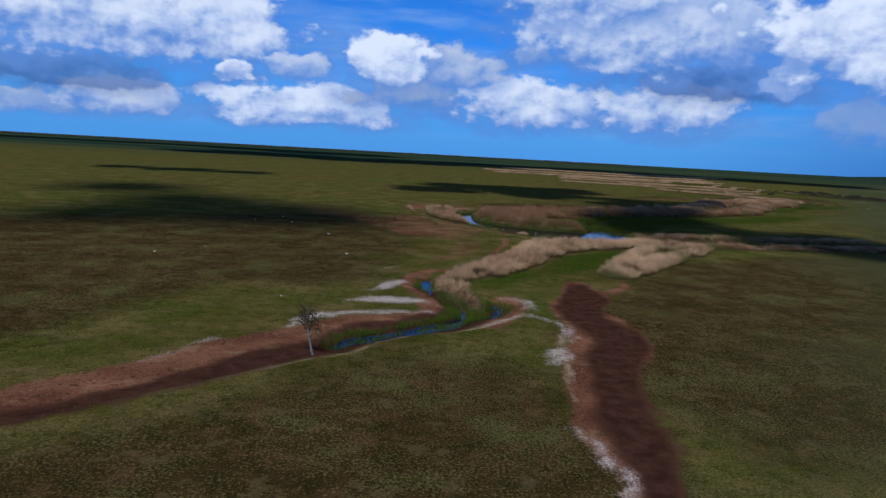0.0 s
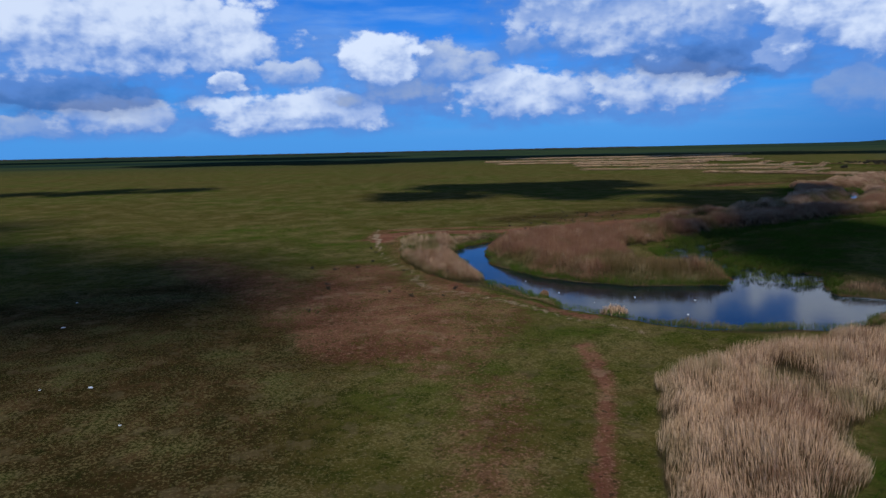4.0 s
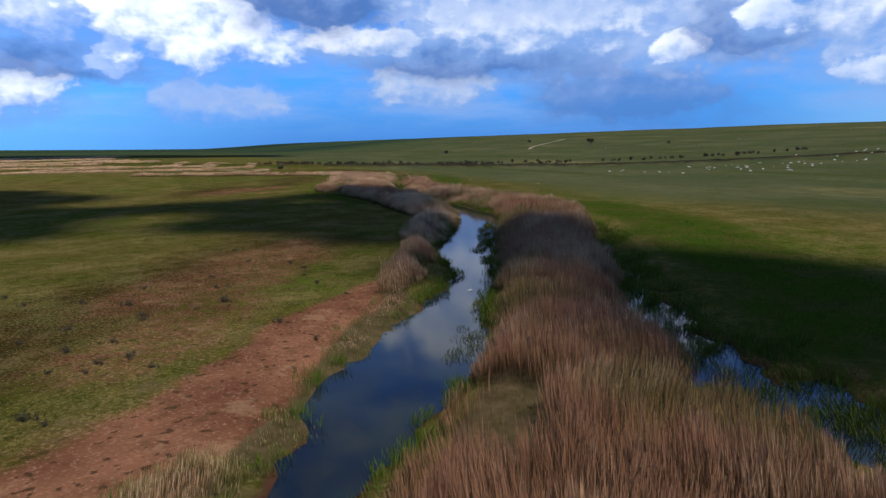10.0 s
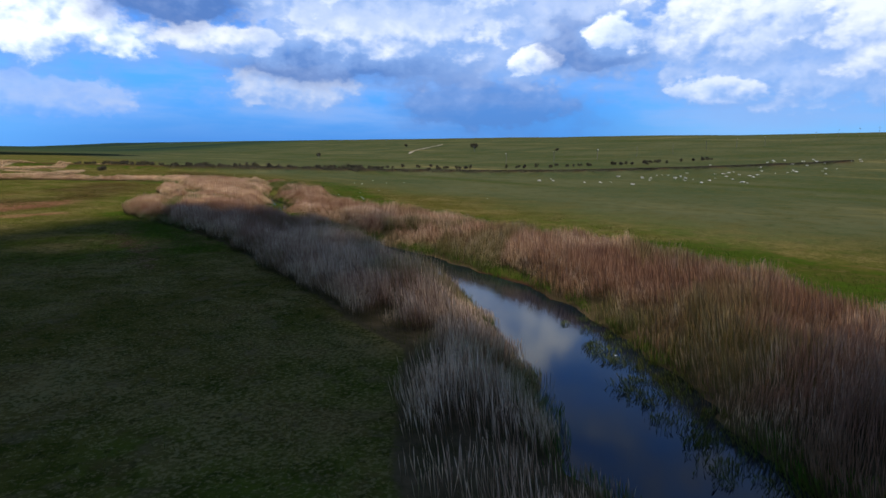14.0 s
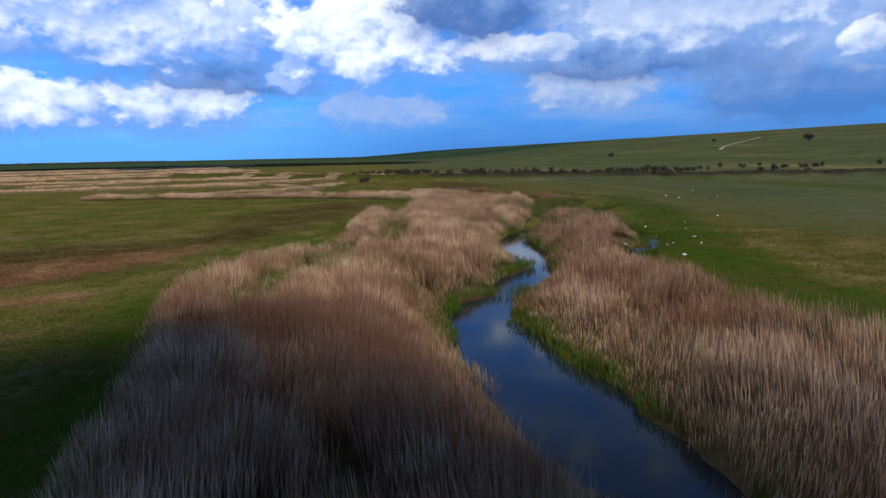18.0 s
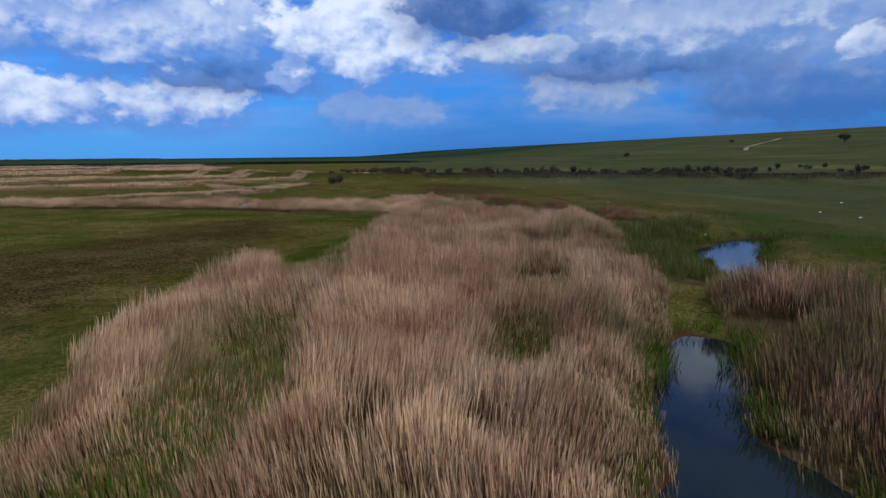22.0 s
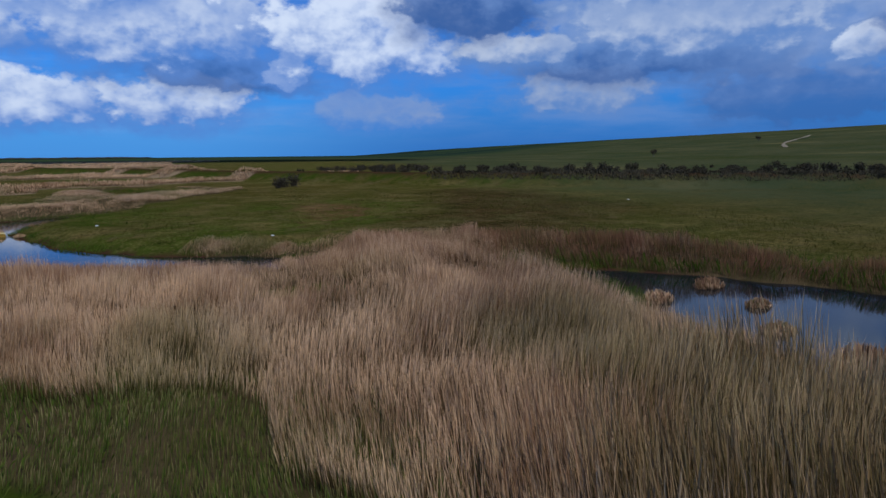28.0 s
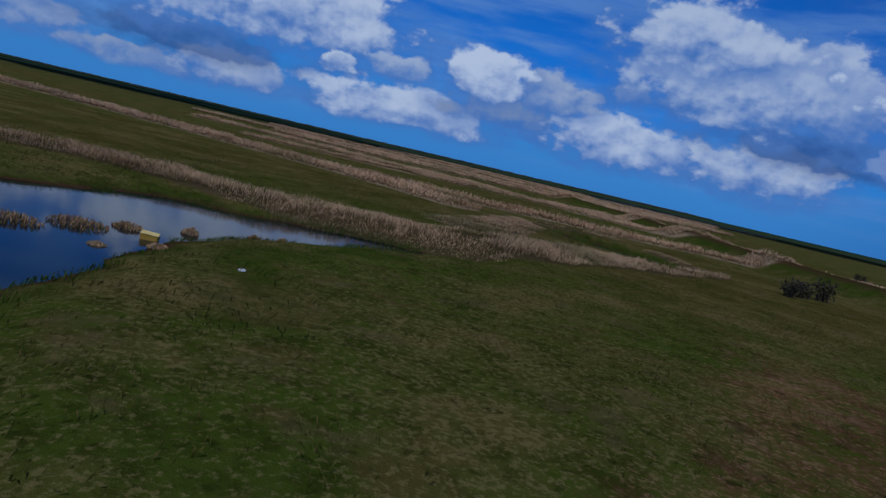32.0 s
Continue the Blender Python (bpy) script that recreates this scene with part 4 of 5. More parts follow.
def scatter(stroke, density, rng, margin=0.0):
    """Points inside a stroke, evenly spread."""
    pts = np.array(stroke)
    low, high = pts[:, :2].min(0) - pts[:, 2].max(), pts[:, :2].max(0) + pts[:, 2].max()
    out = []
    for (ax, ay, aw), (bx, by, bw) in zip(stroke[:-1], stroke[1:]):
        reach = max(aw, bw) + margin
        x0, x1, y0, y1 = min(ax, bx) - reach, max(ax, bx) + reach, min(ay, by) - reach, max(ay, by) + reach
        n = int((x1 - x0) * (y1 - y0) * density)
        x, y = x0 + rng.rand(n) * (x1 - x0), y0 + rng.rand(n) * (y1 - y0)
        d = stroke_distance(x, y, [(ax, ay, aw), (bx, by, bw)])
        keep = d < margin
        for (cx, cy, cw), (ex, ey, ew) in out_segments(stroke, (ax, ay)):
            keep &= stroke_distance(x, y, [(cx, cy, cw), (ex, ey, ew)]) > 0
        out.append(np.stack([x[keep], y[keep]], 1))
    return np.concatenate(out)


def out_segments(stroke, start):
    """The segments before the one that begins at start."""
    done = []
    for a, b in zip(stroke[:-1], stroke[1:]):
        if (a[0], a[1]) == start:
            break
        done.append((a, b))
    return done


FINE = {"far_bend", "north_strip", "north_bank", "promontory", "rushes", "green_meadow", "lake_edge", "pool_rim"}
FINEST = {"north_strip", "north_bank", "promontory"}
THICK = {"mid_bend", "mid_west", "inner_isle"}
BLEACH = {"island": 0.0, "river_east": 0.20, "river_west": 0.40, "mid_west": 0.32, "mid_bend": 0.46, "outer_bend": 0.4, "far_bend": 0.52, "east_bank": 0.38, "inner_isle": 0.36, "north_strip": 0.62, "north_bank": 0.55, "promontory": 0.55, "promontory_east": 0.25, "promontory_south": 0.35,
          "creek": 0.62, "meadow_ring": 0.8, "far": 0.8, "lake_edge": 0.8, "lake_rim": 0.9, "puddle_rim": 0.85, "pool_rim": 0.05}


def bleach(me, values):
    layer = me.attributes.new("bleach", "FLOAT", "POINT")
    layer.data.foreach_set("value", np.repeat(values.astype(np.float32), 3))


def reed_bed(name, tall, density, greenness, stroke, seed, width=0.0112, label="", water_margin=0.25):
    rng = np.random.RandomState(seed)
    if name in FINE:
        width = 0.0052 if name in FINEST else 0.0070
    p = scatter(stroke, density * (3.6 if name in FINEST else 2.3 if name in FINE else 2.0 if name in THICK else 1.3 if width < 0.04 else 1), rng, 0.9)
    x, y = p[:, 0], p[:, 1]
    inside = -stroke_distance(x, y, stroke) + (value_noise(x, y, 3.5, 2, 3) - 0.5) * 2.6 + 0.5
    s = shore(x, y)
    gaps = value_noise(x, y, 6.0, 3, 12)
    keep = (inside > 0) & (s > water_margin - 0.9 * rng.rand(len(x)) ** 3) & (gaps > 0.27 + 0.10 * rng.rand(len(x)))
    x, y, inside, s, gaps = x[keep], y[keep], inside[keep], s[keep], gaps[keep]
    rim = ramp(inside, 0.0, 2.2) * 0.35 + 0.65
    wave = 0.40 + 0.60 * value_noise(x, y, 5.0, 3, 6) + 0.70 * value_noise(x, y, 1.5, 2, 16)
    h = tall * rim * wave * (0.62 + 0.58 * rng.rand(len(x))) * (0.55 + 0.45 * ramp(s, 0.2, 3.5))
    lush_spot = np.maximum(ramp(value_noise(x, y, 7.0, 3, 21), 0.58, 0.72), 0.5 * ramp(value_noise(x, y, 2.2, 2, 23), 0.70, 0.84))
    green = np.clip(lush_spot * (0.4 + greenness) + greenness * (1 - ramp(np.minimum(inside, s), 0.2, 1.6)) * 1.6, 0, 1) * (0.5 + 0.5 * rng.rand(len(x)))
    if greenness >= 1:
        green = 0.6 + 0.4 * rng.rand(len(x))
    swath = 1 - ramp(strokes_distance(x, y, GREEN_SWATHS) + (value_noise(x, y, 2.0, 2, 71) - 0.5) * 2.0, -0.4, 0.8)
    green = np.maximum(green, swath * (0.7 + 0.3 * rng.rand(len(x))) * (rng.rand(len(x)) < 0.66))
    h = h * (1 - 0.5 * swath)
    z = height(x, y, s) - 0.05
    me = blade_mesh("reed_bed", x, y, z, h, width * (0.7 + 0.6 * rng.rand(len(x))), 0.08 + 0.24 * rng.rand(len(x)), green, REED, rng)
    bleach(me, BLEACH.get(name, 0.45) + (value_noise(x, y, 14.0, 2, 91) - 0.5) * 0.5)
    return tagged(new("reed_bed", me), label or "stand of dry pinkish-tan reeds with green shoots at the foot beside the water", "reeds", "reed beds along the river", "stuff")


# low green sedge along every waterline
rng = np.random.RandomState(9)
for bank_stroke in WATERS:
    p = scatter(bank_stroke, 40.0, rng, 5.0 if bank_stroke is ARM else 2.6)
    x, y = p[:, 0], p[:, 1]
    s = shore(x, y)
    patchy = value_noise(x, y, 3.0, 3, 51)
    keep = (s > -(2.2 if bank_stroke is ARM else 0.7) * ramp(patchy, 0.48, 0.70)) & (s < (0.8 if bank_stroke is ARM else 0.2) + 1.0 * rng.rand(len(x))) & (patchy > 0.40 + 0.14 * (bank_stroke is NARROWS))
    x, y, s, patchy = x[keep], y[keep], s[keep], patchy[keep]
    sedge = blade_mesh("sedge", x, y, height(x, y, s) - 0.03, (0.35 + 0.6 * rng.rand(len(x))) * (0.4 + 0.8 * patchy) * (0.35 if bank_stroke is LAKE else 1.0), 0.012 + 0.010 * rng.rand(len(x)),
                       0.25 + 0.3 * rng.rand(len(x)), 0.55 + 0.45 * rng.rand(len(x)), GRASS, rng)
    tagged(new("sedge", sedge), "low dark green sedge fringing the waterline", "sedge", "sedge along the water", "stuff")

# sedge mounds standing in the marsh arm
EMERGENT = [[(43.3, 216.3, 0.9), (48, 219.3, 0.9), (55.1, 222.5, 0.9), (64.7, 227.7, 0.9), (82.5, 239.8, 0.9), (94, 248.2, 0.9)], [(62.3, 226.1, 1.1), (66.1, 228.2, 1.1), (70.5, 231.7, 1.1), (76.8, 237.1, 1.1), (85.2, 242.4, 1.1), (102.4, 252.1, 1.1)], [(137, 291, 0.8), (139.5, 299, 0.9), (141.5, 305, 0.8)], [(167, 328.4, 0.4), (170.4, 331, 0.5)]]


def mounds(heads_xy, count, wide, tall, green, label):
    """Rounded sedge tussocks standing in shallow water, as one sheet of stuff."""
    mound = wide * (0.5 + rng.rand(len(heads_xy)))
    a, r = rng.rand(len(heads_xy), count) * 2 * np.pi, np.sqrt(rng.rand(len(heads_xy), count))
    x = (heads_xy[:, :1] + np.cos(a) * r * mound[:, None] * 1.3).ravel()
    y = (heads_xy[:, 1:] + np.sin(a) * r * mound[:, None]).ravel()
    h = (tall * (0.35 + 0.8 * rng.rand(len(heads_xy), count)) * (1.15 - 0.7 * r) * (0.5 + mound[:, None])).ravel()
    z = np.full(len(x), WATER_LEVEL - 0.03)
    me = blade_mesh("sedge", x, y, z, h, 0.014 + 0.012 * rng.rand(len(x)), 0.3 + 0.4 * rng.rand(len(x)), green + 0.45 * rng.rand(len(x)), GRASS, rng)
    return tagged(new("sedge", me), label, "sedge", "sedge along the water", "stuff")


mounds(scatter(ARM, 0.55, rng, 2.0), 70, 0.72, 0.7, 0.32, "dark green sedge mounds standing in the shallow marsh")
mounds(np.concatenate([scatter(stroke, 0.8, rng, 0.7) for stroke in EMERGENT]), 46, 0.55, 0.42, 0.05, "low brown-green sedge tufts standing off the reed bank")

for k, (name, tall, density, greenness, stroke) in enumerate(REEDS):
    reed_bed(name, tall, density, greenness, stroke, 100 + k)
for k, stroke in enumerate(FAR_REEDS + FAR_STRIPS):
    reed_bed("far", 0.9 if k < 4 else 1.2, 14.0 if k < 4 else 4.0, 0.05, stroke, 200 + k, width=0.05 if k < 4 else 0.16, label="far strip of pale dry reeds on the flood plain")

# short steppe grass along the flight line
rng = np.random.RandomState(5)
SWARD = [(0, 40, 34), (2, 120, 36), (20, 190, 34), (70, 245, 42), (130, 300, 46), (175, 370, 48), (205, 430, 48)]
p = scatter(SWARD, 15.0, rng)
x, y = p[:, 0], p[:, 1]
s = shore(x, y)
clump = value_noise(x, y, 2.2, 3, 14)
bald = strokes_distance(x, y, BARE + MUD + SALT)
keep = (s > 1.2) & (clump > 0.36 + 0.25 * rng.rand(len(x))) & (bald > 0.6 * rng.rand(len(x)))
x, y, s, clump = x[keep], y[keep], s[keep], clump[keep]
lushness = np.clip(1 - ramp(strokes_distance(x, y, LUSH) + (value_noise(x, y, 3.0, 3, 33) - 0.5) * 5, -1.5, 2.0), 0, 1)
sward = blade_mesh("grass", x, y, height(x, y, s) - 0.02, (0.10 + 0.22 * rng.rand(len(x)) ** 2) * (0.8 + 0.6 * lushness), 0.012 + 0.014 * rng.rand(len(x)), 0.5 + 0.5 * rng.rand(len(x)),
                   lushness * (0.6 + 0.4 * rng.rand(len(x))), GRASS, rng)
tagged(new("grass", sward), "short dry steppe grass in olive and straw tufts", "grass", kind="stuff")


# dark rank growth on the levee's face
p = scatter(LEVEE[2:8], 16.0, rng, 2.0)
x, y = p[:, 0], p[:, 1]
rank = blade_mesh("levee_growth", x, y, height(x, y) - 0.05, (0.22 + 0.3 * rng.rand(len(x))) * (0.6 + 0.8 * value_noise(x, y, 9.0, 3, 44)), 0.06 + 0.05 * rng.rand(len(x)), 0.3 + 0.4 * rng.rand(len(x)), np.full(len(x), 0.3), LEAF, rng)
tagged(new("levee_growth", rank), "dark rank weeds on the levee beyond the meadow", "weeds", kind="stuff")


# ---- fair-weather clouds overhead, whose shadows lie on the plain ----
def cloud(puffs, seed, altitude=1000):
    """A cumulus whose shadow falls on these rounds of the plain: x, y, radius."""
    rng = random.Random(seed)
    cx, cy = sum(p[0] for p in puffs) / len(puffs), sum(p[1] for p in puffs) / len(puffs)
    bm = bmesh.new()
    for x, y, r in puffs:
        for k in range(9):
            a, out = k * 2.4 + rng.random(), 0.62 * r * math.sqrt(k / 9)
            size = r * (0.62 if k == 0 else rng.uniform(0.30, 0.46))
            m = Matrix.Translation((x - cx + out * math.cos(a), y - cy + out * math.sin(a), size * 0.3)) @ Matrix.Diagonal((size, size, size * 0.55, 1))
            bmesh.ops.create_icosphere(bm, subdivisions=2, radius=1.0, matrix=m)
    for v in bm.verts:
        v.co += v.co.normalized() * (noise.noise(v.co * 0.06) * 4 + noise.noise(v.co * 0.2) * 2)
        if v.co.z < -4:
            v.co.z = -4 + (v.co.z + 4) * 0.2
    for f in bm.faces:
        f.smooth = True
    me = bpy.data.meshes.new("cloud")
    bm.to_mesh(me)
    bm.free()
    me.materials.append(CLOUD)
    ob = tagged(new("cloud", me), "white fair-weather cumulus cloud high over the plain", "cloud", "clouds over the plain")
    shift = SUN_WAY * (altitude / SUN_WAY.z)
    ob.matrix_world = Matrix.Translation((cx + shift.x, cy + shift.y, altitude))
    return ob


cloud([(-4, 314, 30), (14, 360, 36), (46, 316, 36), (56, 358, 42), (82, 274, 25), (74, 251, 13), (86, 262, 17), (95, 286, 21), (84, 304, 19), (104, 273, 13), (112, 284, 12), (119, 295, 15), (116, 309, 12), (129, 289, 9), (123, 306, 9), (102, 308, 11)], 1)
cloud([(52, 209, 10), (70, 226, 18), (85, 236, 15), (74, 206, 21), (78, 184, 25), (98, 160, 32), (58, 190, 19), (56, 172, 17)], 3)
cloud([(-46, 172, 24), (-76, 188, 32), (-48, 148, 18), (-78, 146, 28), (-110, 226, 30), (-25, 168, 15), (-24, 150, 14), (-36, 190, 12)], 7, 2600)
cloud([(-150, 375, 28), (-185, 372, 22), (-115, 380, 22)], 4)
cloud([(x, 1050 + 60 * math.sin(x * 0.01), 190) for x in range(-300, 520, 130)], 5)
cloud([(x, 1650 + 80 * math.sin(x * 0.007), 300) for x in range(-1700, -200, 230)], 8)


# ---- things ----
def part(name, bm, mat, parent=None, label=""):
    me = bpy.data.meshes.new(name)
    bm.to_mesh(me)
    bm.free()
    me.materials.append(mat)
    ob = new(name, me)
    if parent is not None:
        ob.parent = parent
    if label:
        ob["label"] = label
    return ob


def stem(bm, a, b, r0, r1, sides=6):
    """A tapered round piece from a to b."""
    a, b = Vector(a), Vector(b)
    turn = (b - a).to_track_quat("Z", "Y").to_matrix().to_4x4()
    bmesh.ops.create_cone(bm, cap_ends=True, segments=sides, radius1=r0, radius2=r1, depth=(b - a).length, matrix=Matrix.Translation((a + b) / 2) @ turn)


def leaves(bm, spots, size, rng):
    for spot in spots:
        m = Matrix.Translation(spot) @ Euler([rng.uniform(0, 6.3) for _ in range(3)]).to_matrix().to_4x4()
        s = size * rng.uniform(0.6, 1.4)
        quad = [bm.verts.new(m @ Vector(c)) for c in ((-s * 0.5, 0, 0), (0, -s * 0.28, s * 0.1), (s * 0.5, 0, 0), (0, s * 0.28, -s * 0.06))]
        bm.faces.new(quad)


def ground_at(x, y):
    return float(height(np.array([float(x)]), np.array([float(y)]))[0])


def empty_at(name, x, y, turn=0.0, sink=0.03):
    ob = new(name)
    ob.matrix_world = Matrix.Translation((x, y, ground_at(x, y) - sink)) @ Matrix.Rotation(turn, 4, "Z")
    return ob


def thin_tree(x, y, tall, seed):
    rng = random.Random(seed)
    root = tagged(empty_at("tree", x, y), "slender half-bare tree with pale trunk on the creek's edge", "tree")
    trunk = bmesh.new()
    knee = Vector((-0.35, 0.1, tall * 0.33))
    crown_top = Vector((-0.75, 0.25, tall * 0.98))
    stem(trunk, (0, 0, 0), knee, 0.11, 0.075, 8)
    stem(trunk, knee, knee.lerp(crown_top, 0.5), 0.075, 0.05, 8)
    stem(trunk, knee.lerp(crown_top, 0.5), crown_top, 0.05, 0.015, 6)
    part("trunk", trunk, BARK, root, "pale grey bare trunk")
    tips = []
    for k in range(13):
        limb = bmesh.new()
        start = knee.lerp(crown_top, k / 14)
        a = k * 2.4 + rng.random()
        end = start + Vector((math.cos(a) * 0.75, math.sin(a) * 0.75, rng.uniform(0.5, 1.2))) * rng.uniform(0.7, 1.2)
        stem(limb, start, end, 0.045, 0.012, 5)
        for _ in range(3):
            twig_end = start.lerp(end, rng.uniform(0.5, 1)) + Vector((rng.uniform(-0.5, 0.5), rng.uniform(-0.5, 0.5), rng.uniform(0.1, 0.7)))
            stem(limb, start.lerp(end, 0.6), twig_end, 0.016, 0.005, 4)
            tips.append(twig_end)
        part("limb", limb, DARK_TWIG, root)
        tips.append(end)
    crown = bmesh.new()
    spots = []
    for tip in tips:
        if tip.z < tall * 0.9:
            spots += [tip + Vector((rng.gauss(0, 0.24), rng.gauss(0, 0.24), rng.gauss(0, 0.28))) for _ in range(26)]
    leaves(crown, spots, 0.15, rng)
    part("crown", crown, TREE_LEAF, root, "sparse olive foliage")
    return root


thin_tree(-10.4, 54.4, 4.3, 3)


def shrub(wide, tall, seed, mat=LEAF, label="dark brown leafless-looking shrub on the plain"):
    rng = random.Random(seed)
    root = tagged(new("shrub"), label, "shrub", "shrubs on the plain")
    stems = bmesh.new()
    spots = []
    for k in range(max(7, int(wide * 4))):
        foot = Vector((rng.uniform(-0.35, 0.35) * wide, rng.uniform(-0.2, 0.2) * wide, 0))
        top = foot + Vector((rng.uniform(-0.2, 0.2) * wide, rng.uniform(-0.2, 0.2) * wide, tall * rng.uniform(0.6, 1.0)))
        stem(stems, foot, top, 0.03 * tall, 0.006 * tall, 4)
        for _ in range(30):
            s = rng.uniform(0.25, 1.05)
            spots.append(foot.lerp(top, s) + Vector((rng.gauss(0, 0.16) * tall, rng.gauss(0, 0.16) * tall, rng.gauss(0, 0.08) * tall)))
    part("woody_base", stems, DARK_TWIG, root)
    crown = bmesh.new()
    leaves(crown, spots, 0.17 * tall, rng)
    part("crown", crown, mat, root)
    return root


def put(thing, x, y, turn=0.0, size=1.0, sink=0.05):
    m = Matrix.Translation((x, y, ground_at(x, y) - sink)) @ Matrix.Rotation(turn, 4, "Z") @ Matrix.Scale(size, 4)
    thing.matrix_basis = m
    return thing


SHRUBS = [shrub(2.6, 1.7, 31), shrub(3.6, 1.5, 32), shrub(2.0, 2.0, 33)]
rng = random.Random(77)
places = [(235.5, 469.5), (237.5, 471.5), (240, 473), (272, 494), (275, 497), (278, 500)]
for k in range(130):    # a belt of scrub beyond the levee
    s = rng.random()
    places.append((304 + 34 * s + rng.gauss(0, 14), 560 - 140 * s + rng.gauss(0, 12)))
for k in range(60):
    s = rng.random()
    places.append((350 + 190 * s + rng.gauss(0, 5), 450 - 190 * s + rng.gauss(0, 5)))
for k in range(26):
    places.append((345 + rng.uniform(-25, 90), 420 + rng.uniform(-40, 70)))
for k, (px, py) in enumerate(places):
    source = SHRUBS[k % 3]
    thing = source if k < 3 else copy_thing(source, Matrix())
    put(thing, px, py, rng.uniform(0, 6.3), rng.uniform(0.7, 1.25) if k > 5 else 1.0)

# cushion shrubs on the west bank
CUSHION = tagged(shrub(0.7, 0.32, 41), "small dark green cushion shrub on the worn bank", "shrub", "cushion shrubs on the bank")
for k in range(64):
    s = rng.random()
    px, py = (18 + 40 * s + rng.gauss(0, 3), 224 + 22 * s + rng.gauss(0, 6)) if k < 44 else (-16 + 22 * rng.random(), 150 + 60 * rng.random())
    if float(shore(np.array([px]), np.array([py]))[0]) < 2.5:
        px, py = px - 8, py + 8
    put(CUSHION if k == 0 else copy_thing(CUSHION, Matrix()), px, py, rng.uniform(0, 6.3), rng.uniform(0.7, 1.6), 0.03)


def hill_tree(x, y, tall, seed, label):
    rng = random.Random(seed)
    root = tagged(empty_at("tree", x, y), label, "tree", "lone trees on the hill")
    trunk = bmesh.new()
    stem(trunk, (0, 0, 0), (0.1, 0, tall * 0.35), 0.05 * tall, 0.035 * tall, 8)
    stem(trunk, (0.1, 0, tall * 0.35), (0, 0.1, tall * 0.8), 0.035 * tall, 0.012 * tall, 8)
    part("trunk", trunk, POLE, root)
    spots = []
    for k in range(9):
        a = k * 2.4
        limb = bmesh.new()
        end = Vector((math.cos(a) * tall * 0.3, math.sin(a) * tall * 0.3, tall * rng.uniform(0.5, 0.85)))
        stem(limb, (0.05, 0, tall * rng.uniform(0.25, 0.55)), end, 0.02 * tall, 0.006 * tall, 5)
        part("limb", limb, POLE, root)
        spots += [end + Vector((rng.gauss(0, 0.11), rng.gauss(0, 0.11), rng.gauss(0, 0.1))) * tall for _ in range(60)]
    crown = bmesh.new()
    leaves(crown, spots, 0.11 * tall, rng)
    part("crown", crown, LEAF, root)
    return root


hill_tree(738, 524, 9.0, 51, "round dark lone tree on the green hillside")
hill_tree(610, 640, 5.0, 52, "small dark lone tree on the ridge slope")
hill_tree(905, 700, 5.5, 53, "small dark lone tree near the ridge line")
hill_tree(700, 420, 4.0, 54, "low dark thorn tree on the hillside")


# ---- power line along the hill's foot ----
def power_pole():
    root = tagged(new("power_pole"), "weathered timber power pole with a crossarm", "power pole", "power line on the hill")
    bm = bmesh.new()
    stem(bm, (0, 0, 0), (0, 0, 8.2), 0.15, 0.10, 10)
    part("pole", bm, POLE, root)
    bm = bmesh.new()
    bmesh.ops.create_cube(bm, size=1.0, matrix=Matrix.Translation((0, 0.06, 7.6)) @ Matrix.Diagonal((1.9, 0.11, 0.13, 1)))
    bmesh.ops.bevel(bm, geom=bm.edges[:], offset=0.015, segments=1, affect="EDGES")
    part("crossarm", bm, POLE, root)
    for x in (-0.8, 0.0, 0.8):
        bm = bmesh.new()
        stem(bm, (x, 0.06, 7.66), (x, 0.06, 7.86), 0.05, 0.07, 8)
        stem(bm, (x, 0.06, 7.86), (x, 0.06, 7.92), 0.07, 0.03, 8)
        part("insulator", bm, WHITE_LITTER, root, "pale porcelain insulator")
    return root


POLE_THING = power_pole()
for k in range(14):
    px, py = 470 + 16 * k * 2.2, 330 - 10 * k * 2.2 + 60
    put(POLE_THING if k == 0 else copy_thing(POLE_THING, Matrix()), px, py, radians(60), 1.0, 0.2)


# ---- reed clumps standing in the pools ----
def reed_clump(x, y, wide, tall, seed, greenness=0.2, count=420):
    rng = np.random.RandomState(seed)
    a, r = rng.rand(count) * 2 * np.pi, np.sqrt(rng.rand(count)) * wide
    bx, by = np.cos(a) * r, np.sin(a) * r * 0.7
    h = tall * (1 - 0.45 * (r / wide) ** 2) * (0.6 + 0.5 * rng.rand(count))
    me = blade_mesh("reed_clump", bx, by, np.zeros(count), h, 0.018 + 0.012 * rng.rand(count), 0.12 + 0.25 * rng.rand(count), greenness * rng.rand(count) * 2 * (rng.rand(count) < 0.6), REED, rng)
    bleach(me, np.full(count, 0.5))
    ob = tagged(new("reed_clump", me), "clump of dry reeds standing in shallow water", "reeds", "reed clumps in the pools")
    ob.matrix_world = Matrix.Translation((x, y, max(min(ground_at(x, y), WATER_LEVEL + 0.1), WATER_LEVEL - 0.1) - 0.05))
    return ob


